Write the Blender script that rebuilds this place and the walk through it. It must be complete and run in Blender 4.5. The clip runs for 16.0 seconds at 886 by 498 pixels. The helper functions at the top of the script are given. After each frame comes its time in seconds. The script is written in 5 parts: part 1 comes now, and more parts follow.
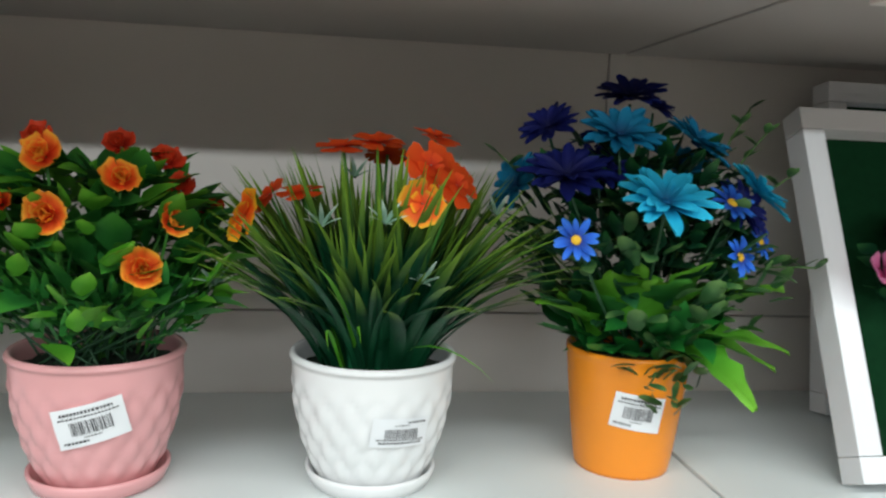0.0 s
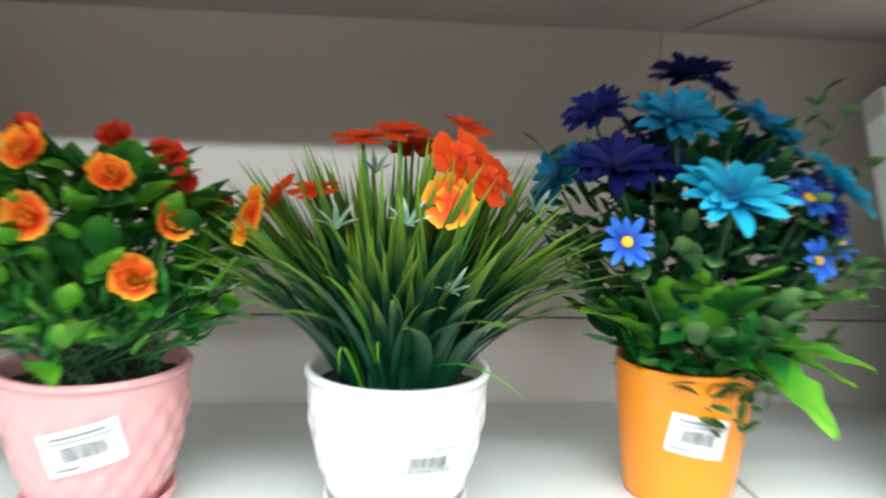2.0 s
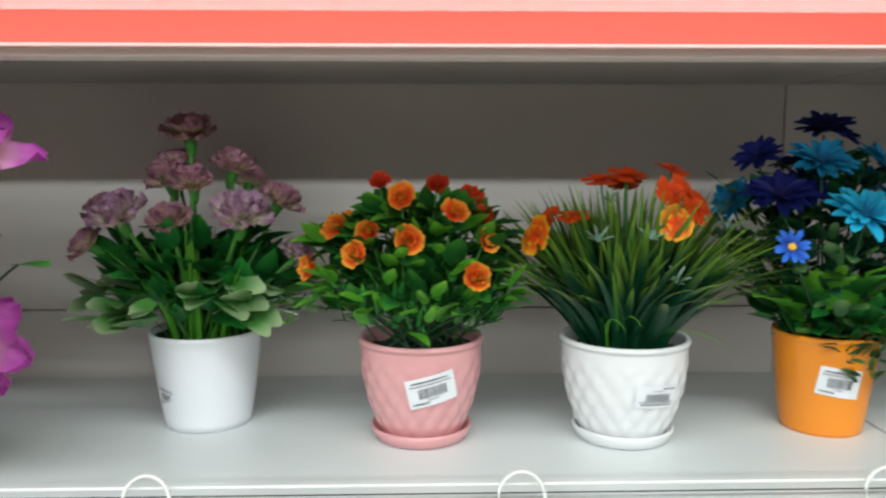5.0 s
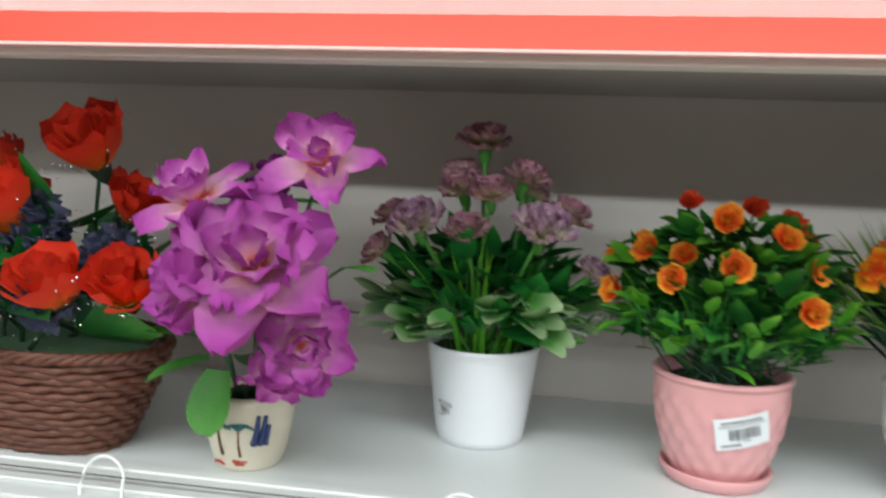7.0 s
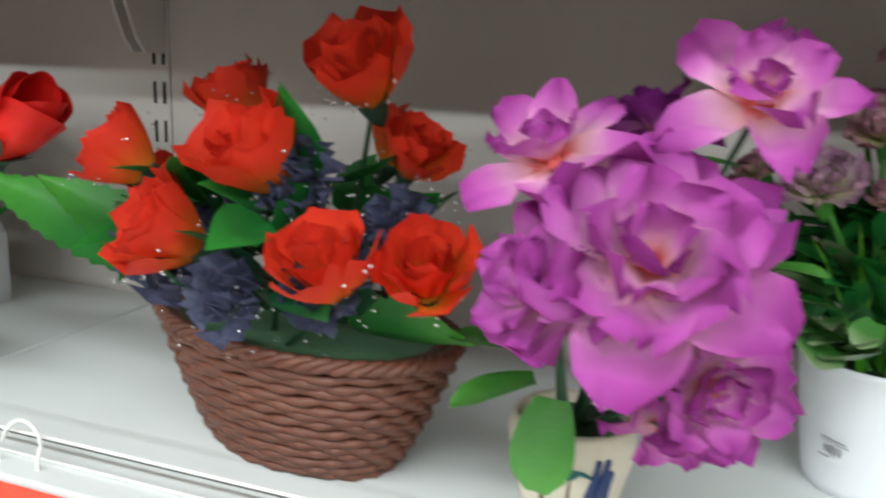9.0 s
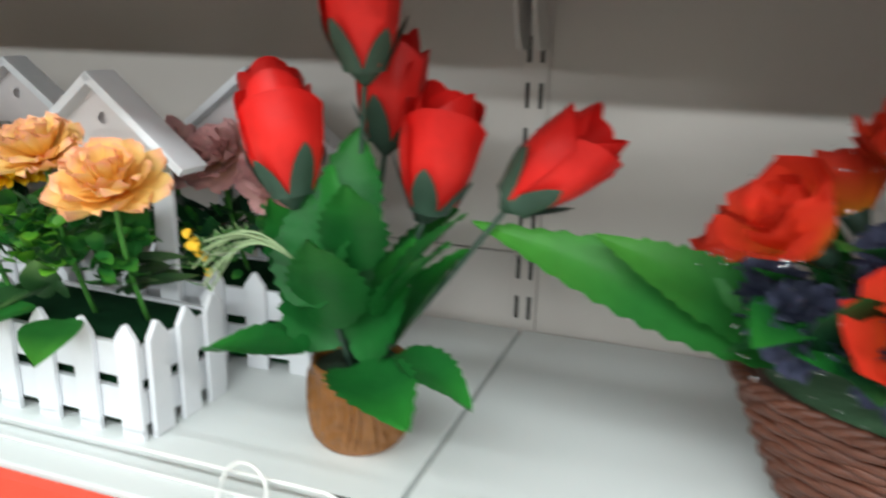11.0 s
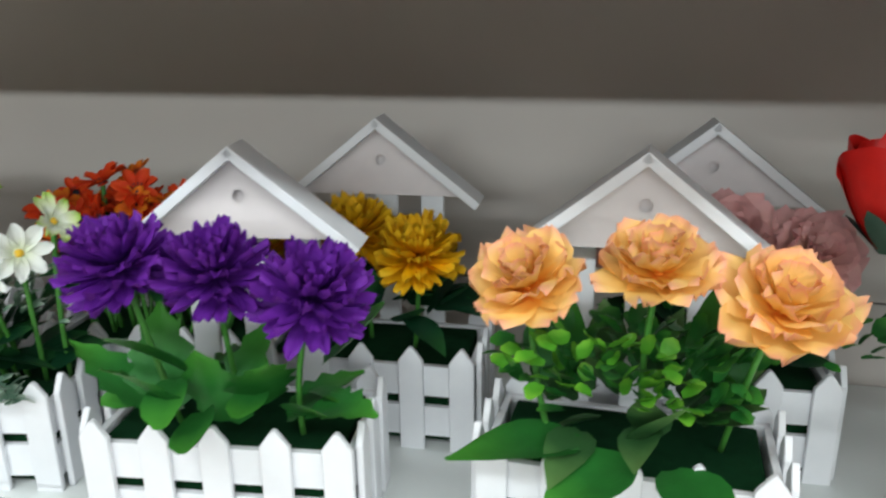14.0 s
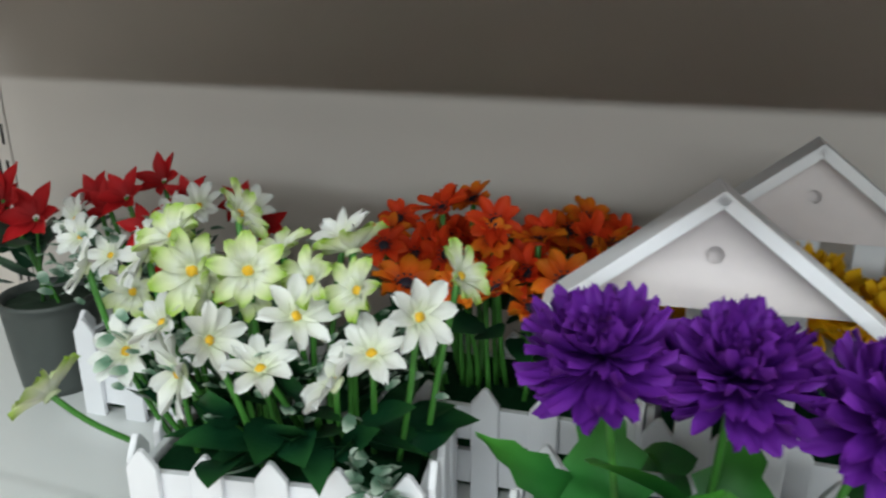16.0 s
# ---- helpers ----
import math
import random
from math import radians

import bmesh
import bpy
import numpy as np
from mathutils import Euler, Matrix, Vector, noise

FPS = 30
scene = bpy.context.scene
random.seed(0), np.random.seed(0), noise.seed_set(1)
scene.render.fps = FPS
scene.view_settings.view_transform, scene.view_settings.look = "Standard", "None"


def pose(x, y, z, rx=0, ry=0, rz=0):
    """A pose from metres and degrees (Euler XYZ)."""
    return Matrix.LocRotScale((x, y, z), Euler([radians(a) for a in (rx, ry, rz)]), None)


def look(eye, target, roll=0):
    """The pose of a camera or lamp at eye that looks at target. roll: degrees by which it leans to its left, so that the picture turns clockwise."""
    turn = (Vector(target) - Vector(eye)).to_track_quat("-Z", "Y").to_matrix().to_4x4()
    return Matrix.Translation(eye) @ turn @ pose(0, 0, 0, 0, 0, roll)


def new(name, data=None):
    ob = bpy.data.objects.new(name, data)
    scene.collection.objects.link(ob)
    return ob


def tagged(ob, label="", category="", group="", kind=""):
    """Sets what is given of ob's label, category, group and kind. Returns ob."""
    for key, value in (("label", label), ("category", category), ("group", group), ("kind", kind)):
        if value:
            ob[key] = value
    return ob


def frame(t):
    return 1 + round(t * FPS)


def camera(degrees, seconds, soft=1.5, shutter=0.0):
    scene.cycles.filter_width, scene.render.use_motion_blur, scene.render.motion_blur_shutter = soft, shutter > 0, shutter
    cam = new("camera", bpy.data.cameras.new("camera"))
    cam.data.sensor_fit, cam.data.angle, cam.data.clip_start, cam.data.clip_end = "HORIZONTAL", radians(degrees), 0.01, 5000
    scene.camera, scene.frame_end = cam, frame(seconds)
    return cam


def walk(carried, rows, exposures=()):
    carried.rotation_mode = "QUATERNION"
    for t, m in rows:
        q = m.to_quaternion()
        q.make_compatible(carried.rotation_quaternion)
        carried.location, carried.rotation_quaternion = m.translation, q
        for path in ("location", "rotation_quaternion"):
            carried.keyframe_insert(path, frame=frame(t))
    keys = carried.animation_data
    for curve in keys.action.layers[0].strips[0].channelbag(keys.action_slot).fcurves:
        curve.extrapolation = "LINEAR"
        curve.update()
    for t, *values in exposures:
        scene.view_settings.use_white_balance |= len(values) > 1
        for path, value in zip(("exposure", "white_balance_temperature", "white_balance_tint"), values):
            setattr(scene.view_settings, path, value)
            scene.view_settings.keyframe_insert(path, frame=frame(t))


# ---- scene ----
cam = camera(59.4, 16.0, soft=2.3, shutter=0.5)

PATH = [
    (0, (-0.337, -0.887, 1.394), (-0.038, 1.077, 1.162), 2.4),
    (0.5, (-0.316, -0.814, 1.392), (-0.09, 1.158, 1.146), 2.5),
    (1, (-0.287, -0.719, 1.392), (-0.186, 1.257, 1.102), 2.5),
    (1.5, (-0.287, -0.696, 1.377), (-0.172, 1.288, 1.152), 2.2),
    (2, (-0.32, -0.816, 1.394), (-0.125, 1.158, 1.137), 1.8),
    (2.5, (-0.394, -1.077, 1.447), (-0.092, 0.878, 1.151), 2.2),
    (3, (-0.411, -1.075, 1.45), (-0.1, 0.879, 1.153), 2.3),
    (3.2, (-0.398, -1.079, 1.443), (-0.115, 0.88, 1.153), 2.4),
    (5.3, (-0.532, -1.064, 1.417), (-0.531, 0.922, 1.181), 0.1),
    (5.5, (-0.541, -1.061, 1.409), (-0.584, 0.924, 1.17), 0.4),
    (6, (-0.58, -1.07, 1.414), (-0.748, 0.913, 1.222), 0.6),
    (6.5, (-0.632, -1.082, 1.415), (-0.887, 0.888, 1.181), 1.2),
    (7, (-0.676, -1.041, 1.424), (-0.992, 0.922, 1.211), 2.3),
    (7.5, (-0.717, -0.964, 1.434), (-1.157, 0.979, 1.26), 2.4),
    (8, (-0.745, -0.889, 1.435), (-1.223, 1.023, 1.095), 1.3),
    (8.5, (-0.803, -0.861, 1.418), (-1.409, 0.999, 1.004), 2.2),
    (8.7, (-0.842, -0.85, 1.42), (-1.487, 0.997, 1.005), 2.1),
    (10.8, (-1.334, -0.886, 1.478), (-1.975, 0.929, 0.935), 2.0),
    (11, (-1.403, -0.862, 1.472), (-2.036, 0.952, 0.916), 1.4),
    (11.5, (-1.546, -0.804, 1.49), (-2.215, 0.989, 0.908), 1.6),
    (12, (-1.651, -0.764, 1.489), (-2.402, 0.989, 0.886), 1.5),
    (12.5, (-1.722, -0.755, 1.486), (-2.488, 0.991, 0.879), 2.4),
    (13, (-1.798, -0.777, 1.507), (-2.511, 0.995, 0.914), 0.1),
    (13.5, (-1.891, -0.817, 1.522), (-2.5, 1.005, 0.964), -1.4),
    (14, (-1.953, -0.866, 1.525), (-2.418, 0.985, 0.93), -0.8),
    (14.5, (-2.017, -0.903, 1.523), (-2.461, 0.949, 0.915), 1.0),
    (15, (-2.125, -0.858, 1.535), (-2.654, 0.968, 0.913), -0.3),
    (15.5, (-2.211, -0.798, 1.534), (-2.821, 1.004, 0.916), -0.5),
    (16, (-2.259, -0.778, 1.532), (-2.929, 0.997, 0.898), -0.3),
]
walk(cam, [(t, look(eye, target, roll)) for t, eye, target, roll in PATH],
     exposures=((0.0, -0.78), (0.5, -0.45), (1.0, -0.14), (1.5, 0.0), (2.0, 0.12), (2.5, -0.08), (3.0, -0.56), (5.5, -0.75), (7.0, -0.74), (8.0, -0.3), (8.5, -0.42), (11.0, -0.5), (12.5, -0.64), (14.0, -0.74), (14.5, -0.98), (15.0, -1.05), (16.0, -0.95)))

# ---- light ----
world = bpy.data.worlds.new("world")
scene.world = world
world.use_nodes = True
bg = world.node_tree.nodes["Background"]
bg.inputs[0].default_value = (1.0, 0.94, 0.90, 1)
bg.inputs[1].default_value = 0.38


def ceiling_tubes(name, x, y, z, sx, sy, power, target, color=(0.90, 0.985, 1.0)):
    data = bpy.data.lights.new(name, "AREA")
    data.shape, data.size, data.size_y, data.energy, data.color = "RECTANGLE", sx, sy, power, color
    ob = new(name, data)
    ob.matrix_basis = look((x, y, z), target)
    return ob


Z = 1.12            # top of the display shelf
ceiling_tubes("tube_row_far", -0.8, -5.2, 2.67, 7.0, 0.10, 205, (-0.8, 0, 1.35))
ceiling_tubes("tube_row_aisle", -0.8, -1.9, 2.86, 6.0, 0.25, 140, (-0.8, -1.2, 0))


# ---- materials ----
def material(name, color, rough=0.5, metal=0.0, spec=0.5, scale=40.0, vary=0.12, bump=0.0, bump_scale=200.0, stain=0.08,
             sheen=0.0, through_light=0.0, per_piece=0.0):
    """A surface with grain, larger stains and fine relief."""
    m = bpy.data.materials.new(name)
    m.use_nodes = True
    nt = m.node_tree
    b = nt.nodes["Principled BSDF"]
    b.inputs["Roughness"].default_value, b.inputs["Metallic"].default_value = rough, metal
    b.inputs["Specular IOR Level"].default_value = spec
    b.inputs["Sheen Weight"].default_value = sheen
    tc = nt.nodes.new("ShaderNodeTexCoord")

    def noise_node(sc, detail):
        n = nt.nodes.new("ShaderNodeTexNoise")
        n.inputs["Scale"].default_value, n.inputs["Detail"].default_value = sc, detail
        nt.links.new(tc.outputs["Object"], n.inputs["Vector"])
        return n
    fine, broad = noise_node(scale, 5), noise_node(scale * 0.12, 3)
    add = nt.nodes.new("ShaderNodeMath")
    add.operation = "MULTIPLY_ADD"
    add.inputs[1].default_value, add.inputs[2].default_value = 2 * vary, 1 - vary - stain
    nt.links.new(fine.outputs["Fac"], add.inputs[0])
    add2 = nt.nodes.new("ShaderNodeMath")
    add2.operation = "MULTIPLY_ADD"
    add2.inputs[1].default_value = 2 * stain
    nt.links.new(broad.outputs["Fac"], add2.inputs[0])
    nt.links.new(add.outputs[0], add2.inputs[2])
    value = add2.outputs[0]
    if per_piece:
        info = nt.nodes.new("ShaderNodeObjectInfo")
        geo = nt.nodes.new("ShaderNodeNewGeometry")
        s = nt.nodes.new("ShaderNodeMath")
        s.operation = "ADD"
        nt.links.new(info.outputs["Random"], s.inputs[0])
        nt.links.new(geo.outputs["Random Per Island"], s.inputs[1])
        k = nt.nodes.new("ShaderNodeMath")
        k.operation = "MULTIPLY_ADD"
        k.inputs[1].default_value, k.inputs[2].default_value = per_piece, 1 - per_piece
        nt.links.new(s.outputs[0], k.inputs[0])
        mu = nt.nodes.new("ShaderNodeMath")
        mu.operation = "MULTIPLY"
        nt.links.new(value, mu.inputs[0]), nt.links.new(k.outputs[0], mu.inputs[1])
        value = mu.outputs[0]
    hsv = nt.nodes.new("ShaderNodeHueSaturation")
    nt.links.new(value, hsv.inputs["Value"])
    if isinstance(color, dict):
        # base to tip of the petal, edge colour across
        at = nt.nodes.new("ShaderNodeAttribute")
        at.attribute_name = "tone"
        sep = nt.nodes.new("ShaderNodeSeparateColor")
        nt.links.new(at.outputs["Color"], sep.inputs[0])
        ramp = nt.nodes.new("ShaderNodeValToRGB")
        el = ramp.color_ramp.elements
        stops = color["along"]
        el[0].position, el[0].color = stops[0][0], (*stops[0][1], 1)
        el[1].position, el[1].color = stops[-1][0], (*stops[-1][1], 1)
        for p, c in stops[1:-1]:
            e = el.new(p)
            e.color = (*c, 1)
        wob = nt.nodes.new("ShaderNodeMath")
        wob.operation = "MULTIPLY_ADD"
        wob.inputs[1].default_value = 0.22
        nt.links.new(broad.outputs["Fac"], wob.inputs[0])
        sh = nt.nodes.new("ShaderNodeMath")
        sh.operation = "SUBTRACT"
        sh.inputs[1].default_value = 0.11
        nt.links.new(sep.outputs[0], sh.inputs[0]), nt.links.new(sh.outputs[0], wob.inputs[2])
        nt.links.new(wob.outputs[0], ramp.inputs[0])
        nt.links.new(ramp.outputs[0], hsv.inputs["Color"])
    else:
        hsv.inputs["Color"].default_value = (*color, 1)
    nt.links.new(hsv.outputs[0], b.inputs["Base Color"])
    if bump:
        bn = nt.nodes.new("ShaderNodeBump")
        bn.inputs["Strength"].default_value, bn.inputs["Distance"].default_value = bump, 0.001
        nt.links.new(noise_node(bump_scale, 4).outputs["Fac"], bn.inputs["Height"])
        nt.links.new(bn.outputs[0], b.inputs["Normal"])
    if through_light:
        tr = nt.nodes.new("ShaderNodeBsdfTranslucent")
        nt.links.new(hsv.outputs[0], tr.inputs[0])
        mix = nt.nodes.new("ShaderNodeMixShader")
        mix.inputs[0].default_value = through_light
        out = nt.nodes["Material Output"]
        nt.links.new(b.outputs[0], mix.inputs[1]), nt.links.new(tr.outputs[0], mix.inputs[2])
        nt.links.new(mix.outputs[0], out.inputs[0])
    return m


def petals(name, *along, rough=0.6, **more):
    n = len(along)
    return material(name, {"along": [(i / max(1, n - 1), c) for i, c in enumerate(along)]}, rough=rough, spec=0.25, scale=90,
                    vary=0.1, stain=0.08, bump=0.25, bump_scale=500, through_light=0.2, per_piece=0.2, **more)


M_SHELF = material("shelf_enamel", (0.74, 0.77, 0.76), 0.34, spec=0.45, scale=14, vary=0.02, stain=0.05, bump=0.03, bump_scale=700)
M_PANEL = material("panel_enamel", (0.64, 0.59, 0.55), 0.30, spec=0.5, scale=10, vary=0.03, stain=0.07, bump=0.04, bump_scale=500)
# overhead board's enamel, darkened to paint in the shade on its underside
M_UNDER_SHADED = material("shaded_underside", (0.38, 0.35, 0.33), 0.5, scale=12, vary=0.03)
M_RED = material("red_price_strip", (0.80, 0.085, 0.05), 0.2, spec=0.6, scale=10, vary=0.04, stain=0.1)
M_STRIP_LIP = material("strip_lip", (0.75, 0.5, 0.46), 0.3, spec=0.6)
M_WIRE = material("white_coated_wire", (0.80, 0.80, 0.77), 0.3, scale=60, vary=0.05)
M_DARK = material("dark_slot", (0.03, 0.028, 0.026), 0.7)
M_PINKPOT = material("pink_glaze", (0.74, 0.36, 0.365), 0.22, spec=0.5, scale=30, vary=0.04, stain=0.06)
M_WHITEPOT = material("white_glaze", (0.80, 0.80, 0.80), 0.2, spec=0.5, scale=30, vary=0.02, stain=0.03)
M_PALEPOT = material("white_plastic", (0.80, 0.81, 0.84), 0.38, scale=30, vary=0.02, stain=0.03)
M_ORANGEPOT = material("orange_glaze", (0.86, 0.27, 0.015), 0.24, spec=0.5, scale=30, vary=0.04, stain=0.05)
M_BROWNPOT = material("brown_glaze", (0.26, 0.10, 0.022), 0.22, spec=0.6, scale=70, vary=0.3, stain=0.2)
M_CREAM = material("cream_ceramic", (0.70, 0.63, 0.50), 0.35, scale=80, vary=0.12, stain=0.08)
M_SOIL = material("dark_moss", (0.012, 0.03, 0.014), 0.9, scale=150, vary=0.5, bump=0.8, bump_scale=400)
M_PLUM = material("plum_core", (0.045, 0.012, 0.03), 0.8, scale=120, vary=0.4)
M_FOAM = material("green_foam", (0.10, 0.22, 0.11), 0.9, scale=120, vary=0.2, bump=0.5)
M_TURF = material("green_felt", (0.003, 0.028, 0.009), 0.95, spec=0.1, scale=120, vary=0.3, bump=0.5)
M_PICKET = material("white_painted_wood", (0.80, 0.81, 0.84), 0.5, scale=50, vary=0.05, stain=0.06, bump=0.25, bump_scale=160, per_piece=0.04)
M_GABLE = material("pinkish_white_board", (0.76, 0.70, 0.70), 0.55, scale=60, vary=0.06, bump=0.2)
M_WICKER = material("brown_wicker", (0.13, 0.043, 0.024), 0.5, scale=120, vary=0.35, stain=0.15, bump=0.5, bump_scale=300, per_piece=0.15)
M_PAPER = material("label_paper", (0.80, 0.81, 0.83), 0.45, vary=0.02, stain=0.02)
M_INK = material("label_ink", (0.03, 0.03, 0.035), 0.6)
M_TEAL = material("teal_glaze", (0.02, 0.15, 0.15), 0.35, vary=0.2)
M_NAVY = material("navy_glaze", (0.02, 0.045, 0.16), 0.35, vary=0.2)
M_REDPAINT = material("red_glaze", (0.45, 0.05, 0.03), 0.35, vary=0.2)
M_TRUNK = material("painted_brown", (0.15, 0.07, 0.03), 0.4, vary=0.2)
M_FRAME = material("white_lacquer", (0.82, 0.82, 0.84), 0.3, vary=0.02, stain=0.03)
M_STEM = material("green_stem", (0.06, 0.24, 0.035), 0.5, scale=80, vary=0.2, per_piece=0.15)
M_DARKSTEM = material("dark_stem", (0.018, 0.07, 0.028), 0.55, scale=80, vary=0.2, per_piece=0.15)
M_CALYX = material("sepal_green", (0.03, 0.07, 0.045), 0.6, scale=80, vary=0.2)
M_YELLOWDOT = material("yellow_centre", (0.80, 0.47, 0.02), 0.7, scale=300, vary=0.3, bump=0.8, bump_scale=900)
M_BLACKDOT = material("black_anther", (0.02, 0.015, 0.03), 0.7)
M_GLITTER = material("silver_glitter", (0.85, 0.87, 0.92), 0.15, metal=0.8, vary=0.1)
M_FLOOR = material("vinyl_floor", (0.78, 0.71, 0.64), 0.3, scale=6, vary=0.06)
M_WALL = material("shop_wall", (0.78, 0.73, 0.68), 0.7, scale=4, vary=0.05)
M_CEIL = material("ceiling_paint", (0.78, 0.78, 0.77), 0.8, scale=4, vary=0.04)


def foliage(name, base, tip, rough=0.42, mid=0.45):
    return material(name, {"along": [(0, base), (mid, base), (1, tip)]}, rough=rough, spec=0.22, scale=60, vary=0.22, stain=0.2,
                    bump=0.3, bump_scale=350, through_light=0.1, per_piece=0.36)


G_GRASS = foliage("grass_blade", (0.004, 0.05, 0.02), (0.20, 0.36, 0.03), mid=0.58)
G_MID = foliage("mid_leaf", (0.018, 0.13, 0.022), (0.06, 0.26, 0.03))
G_BRIGHT = foliage("bright_leaf", (0.07, 0.28, 0.02), (0.16, 0.42, 0.035))
G_FRESH = foliage("fresh_leaf", (0.045, 0.19, 0.025), (0.085, 0.27, 0.05))
G_DARK = foliage("dark_leaf", (0.006, 0.045, 0.018), (0.025, 0.12, 0.03))
G_ROSE = foliage("rose_leaf", (0.010, 0.11, 0.020), (0.022, 0.20, 0.025))
G_PALE = foliage("pale_leaf", (0.06, 0.2, 0.04), (0.34, 0.44, 0.24))
G_SILVER = foliage("silver_leaf", (0.12, 0.22, 0.15), (0.5, 0.6, 0.5))
G_OLIVE = foliage("olive_leaf", (0.03, 0.10, 0.03), (0.12, 0.24, 0.07))

P_ROSE = petals("orange_rose_petal", (0.80, 0.05, 0.02), (0.88, 0.09, 0.02), (0.90, 0.17, 0.02), (0.94, 0.50, 0.05))
P_ROSERED = petals("red_rose_petal", (0.50, 0.02, 0.01), (0.70, 0.045, 0.015), (0.72, 0.07, 0.02))
P_DIANTHUS = petals("orange_dianthus_petal", (0.80, 0.05, 0.01), (0.92, 0.10, 0.01), (0.93, 0.14, 0.01), (0.92, 0.5, 0.02))
P_DIANTHUSRED = petals("vermilion_petal", (0.66, 0.03, 0.008), (0.85, 0.075, 0.01), (0.88, 0.1, 0.012))
P_CYAN = petals("cyan_petal", (0.005, 0.12, 0.28), (0.01, 0.38, 0.62), (0.03, 0.5, 0.72))
P_TEALD = petals("teal_petal", (0.005, 0.05, 0.14), (0.006, 0.17, 0.32), (0.01, 0.22, 0.4))
P_NAVY = petals("navy_petal", (0.006, 0.007, 0.06), (0.008, 0.012, 0.12), (0.012, 0.02, 0.17))
P_BLUE = petals("blue_petal", (0.02, 0.03, 0.2), (0.02, 0.12, 0.6), (0.04, 0.2, 0.75))
P_CARN = petals("lilac_cream_petal", (0.62, 0.64, 0.24), (0.80, 0.74, 0.42), (0.74, 0.52, 0.46), (0.50, 0.20, 0.32))
P_CARNL = petals("pale_lilac_petal", (0.62, 0.64, 0.26), (0.84, 0.80, 0.56), (0.82, 0.70, 0.66), (0.48, 0.22, 0.42))
P_PURPLE = petals("magenta_purple_petal", (0.80, 0.16, 0.14), (0.86, 0.46, 0.50), (0.74, 0.36, 0.56), (0.54, 0.14, 0.44), (0.42, 0.07, 0.35), (0.34, 0.04, 0.28))
P_PURPLED = petals("deep_purple_petal", (0.62, 0.24, 0.42), (0.40, 0.08, 0.38), (0.22, 0.02, 0.22), (0.15, 0.012, 0.15))
P_REDROSE = petals("glitter_rose_petal", (0.90, 0.36, 0.03), (0.86, 0.15, 0.02), (0.78, 0.055, 0.018), (0.66, 0.032, 0.015))
P_TULIP = petals("red_satin_petal", (0.66, 0.015, 0.012), (0.80, 0.028, 0.022), (0.72, 0.018, 0.015), rough=0.38)
P_PEONY = petals("peach_petal", (0.95, 0.26, 0.02), (0.98, 0.50, 0.07), (0.99, 0.60, 0.13), (0.99, 0.64, 0.19), (0.98, 0.62, 0.22), (0.97, 0.46, 0.28))
P_MUM = petals("violet_petal", (0.06, 0.008, 0.15), (0.12, 0.014, 0.29), (0.16, 0.022, 0.34))
P_YELLOW = petals("yellow_petal", (0.75, 0.26, 0.0), (0.88, 0.46, 0.0), (0.90, 0.55, 0.02))
P_PINKP = petals("dusty_pink_petal", (0.80, 0.5, 0.30), (0.82, 0.50, 0.45), (0.78, 0.42, 0.42))
P_WHITE = petals("white_petal", (0.66, 0.72, 0.5), (0.80, 0.82, 0.76), (0.80, 0.82, 0.80))
P_LIME = petals("lime_petal", (0.50, 0.56, 0.36), (0.74, 0.78, 0.66), (0.66, 0.74, 0.42), (0.34, 0.54, 0.06))
P_ODAISY = petals("orange_daisy_petal", (0.55, 0.05, 0.01), (0.85, 0.16, 0.012), (0.90, 0.28, 0.015))
P_OREDD = petals("orange_red_petal", (0.6, 0.04, 0.01), (0.82, 0.06, 0.012), (0.85, 0.09, 0.015))
P_CRIM = petals("crimson_petal", (0.3, 0.008, 0.01), (0.50, 0.012, 0.016), (0.55, 0.018, 0.02))
P_PINK = petals("pink_rose_petal", (0.72, 0.08, 0.25), (0.82, 0.18, 0.42), (0.84, 0.30, 0.52))


# ---- building tools ----
def mesh_of(bm, name, mat, smooth=True):
    me = bpy.data.meshes.new(name)
    bm.to_mesh(me)
    bm.free()
    me.materials.append(mat)
    if smooth:
        for p in me.polygons:
            p.use_smooth = True
    return me


def part(name, bm, mat, parent, label="", m=None, smooth=True):
    """One mesh object under a thing or a part; bm may be a bmesh or ready mesh data."""
    if isinstance(bm, list):
        one = {"leaves": "leaf", "low_leaves": "leaf"}.get(name, name.rstrip("s"))
        return [part(one, piece, mat, parent, label, m, smooth) for piece in bm]
    me = bm if isinstance(bm, bpy.types.Mesh) else mesh_of(bm, name, mat, smooth)
    ob = new(name, me)
    ob.parent = parent
    if m is not None:
        ob.matrix_basis = m
    if label:
        tagged(ob, label)
    return ob


def thing(name, m, label, category, group=""):
    ob = new(name)
    ob.empty_display_size = 0.02
    ob.matrix_basis = m
    return tagged(ob, label, category, group)


def structure(name, bm, mat, label, category, smooth=False):
    return tagged(new(name, mesh_of(bm, name, mat, smooth)), label, category, kind="structure")


def box(bm, lo, hi, bevel=0.0, m=None):
    c = [(a + b) / 2 for a, b in zip(lo, hi)]
    s = [b - a for a, b in zip(lo, hi)]
    r = bmesh.ops.create_cube(bm, size=1, matrix=Matrix.Translation(c) @ Matrix.Diagonal((*s, 1)))
    vs = r["verts"]
    if bevel:
        es = list({e for v in vs for e in v.link_edges})
        r2 = bmesh.ops.bevel(bm, geom=es, offset=bevel, segments=2, affect="EDGES", profile=0.6)
        vs = list({v for f in r2["faces"] for v in f.verts} | {v for v in vs if v.is_valid})
    if m is not None:
        bmesh.ops.transform(bm, matrix=m, verts=[v for v in vs if v.is_valid])
    return bm


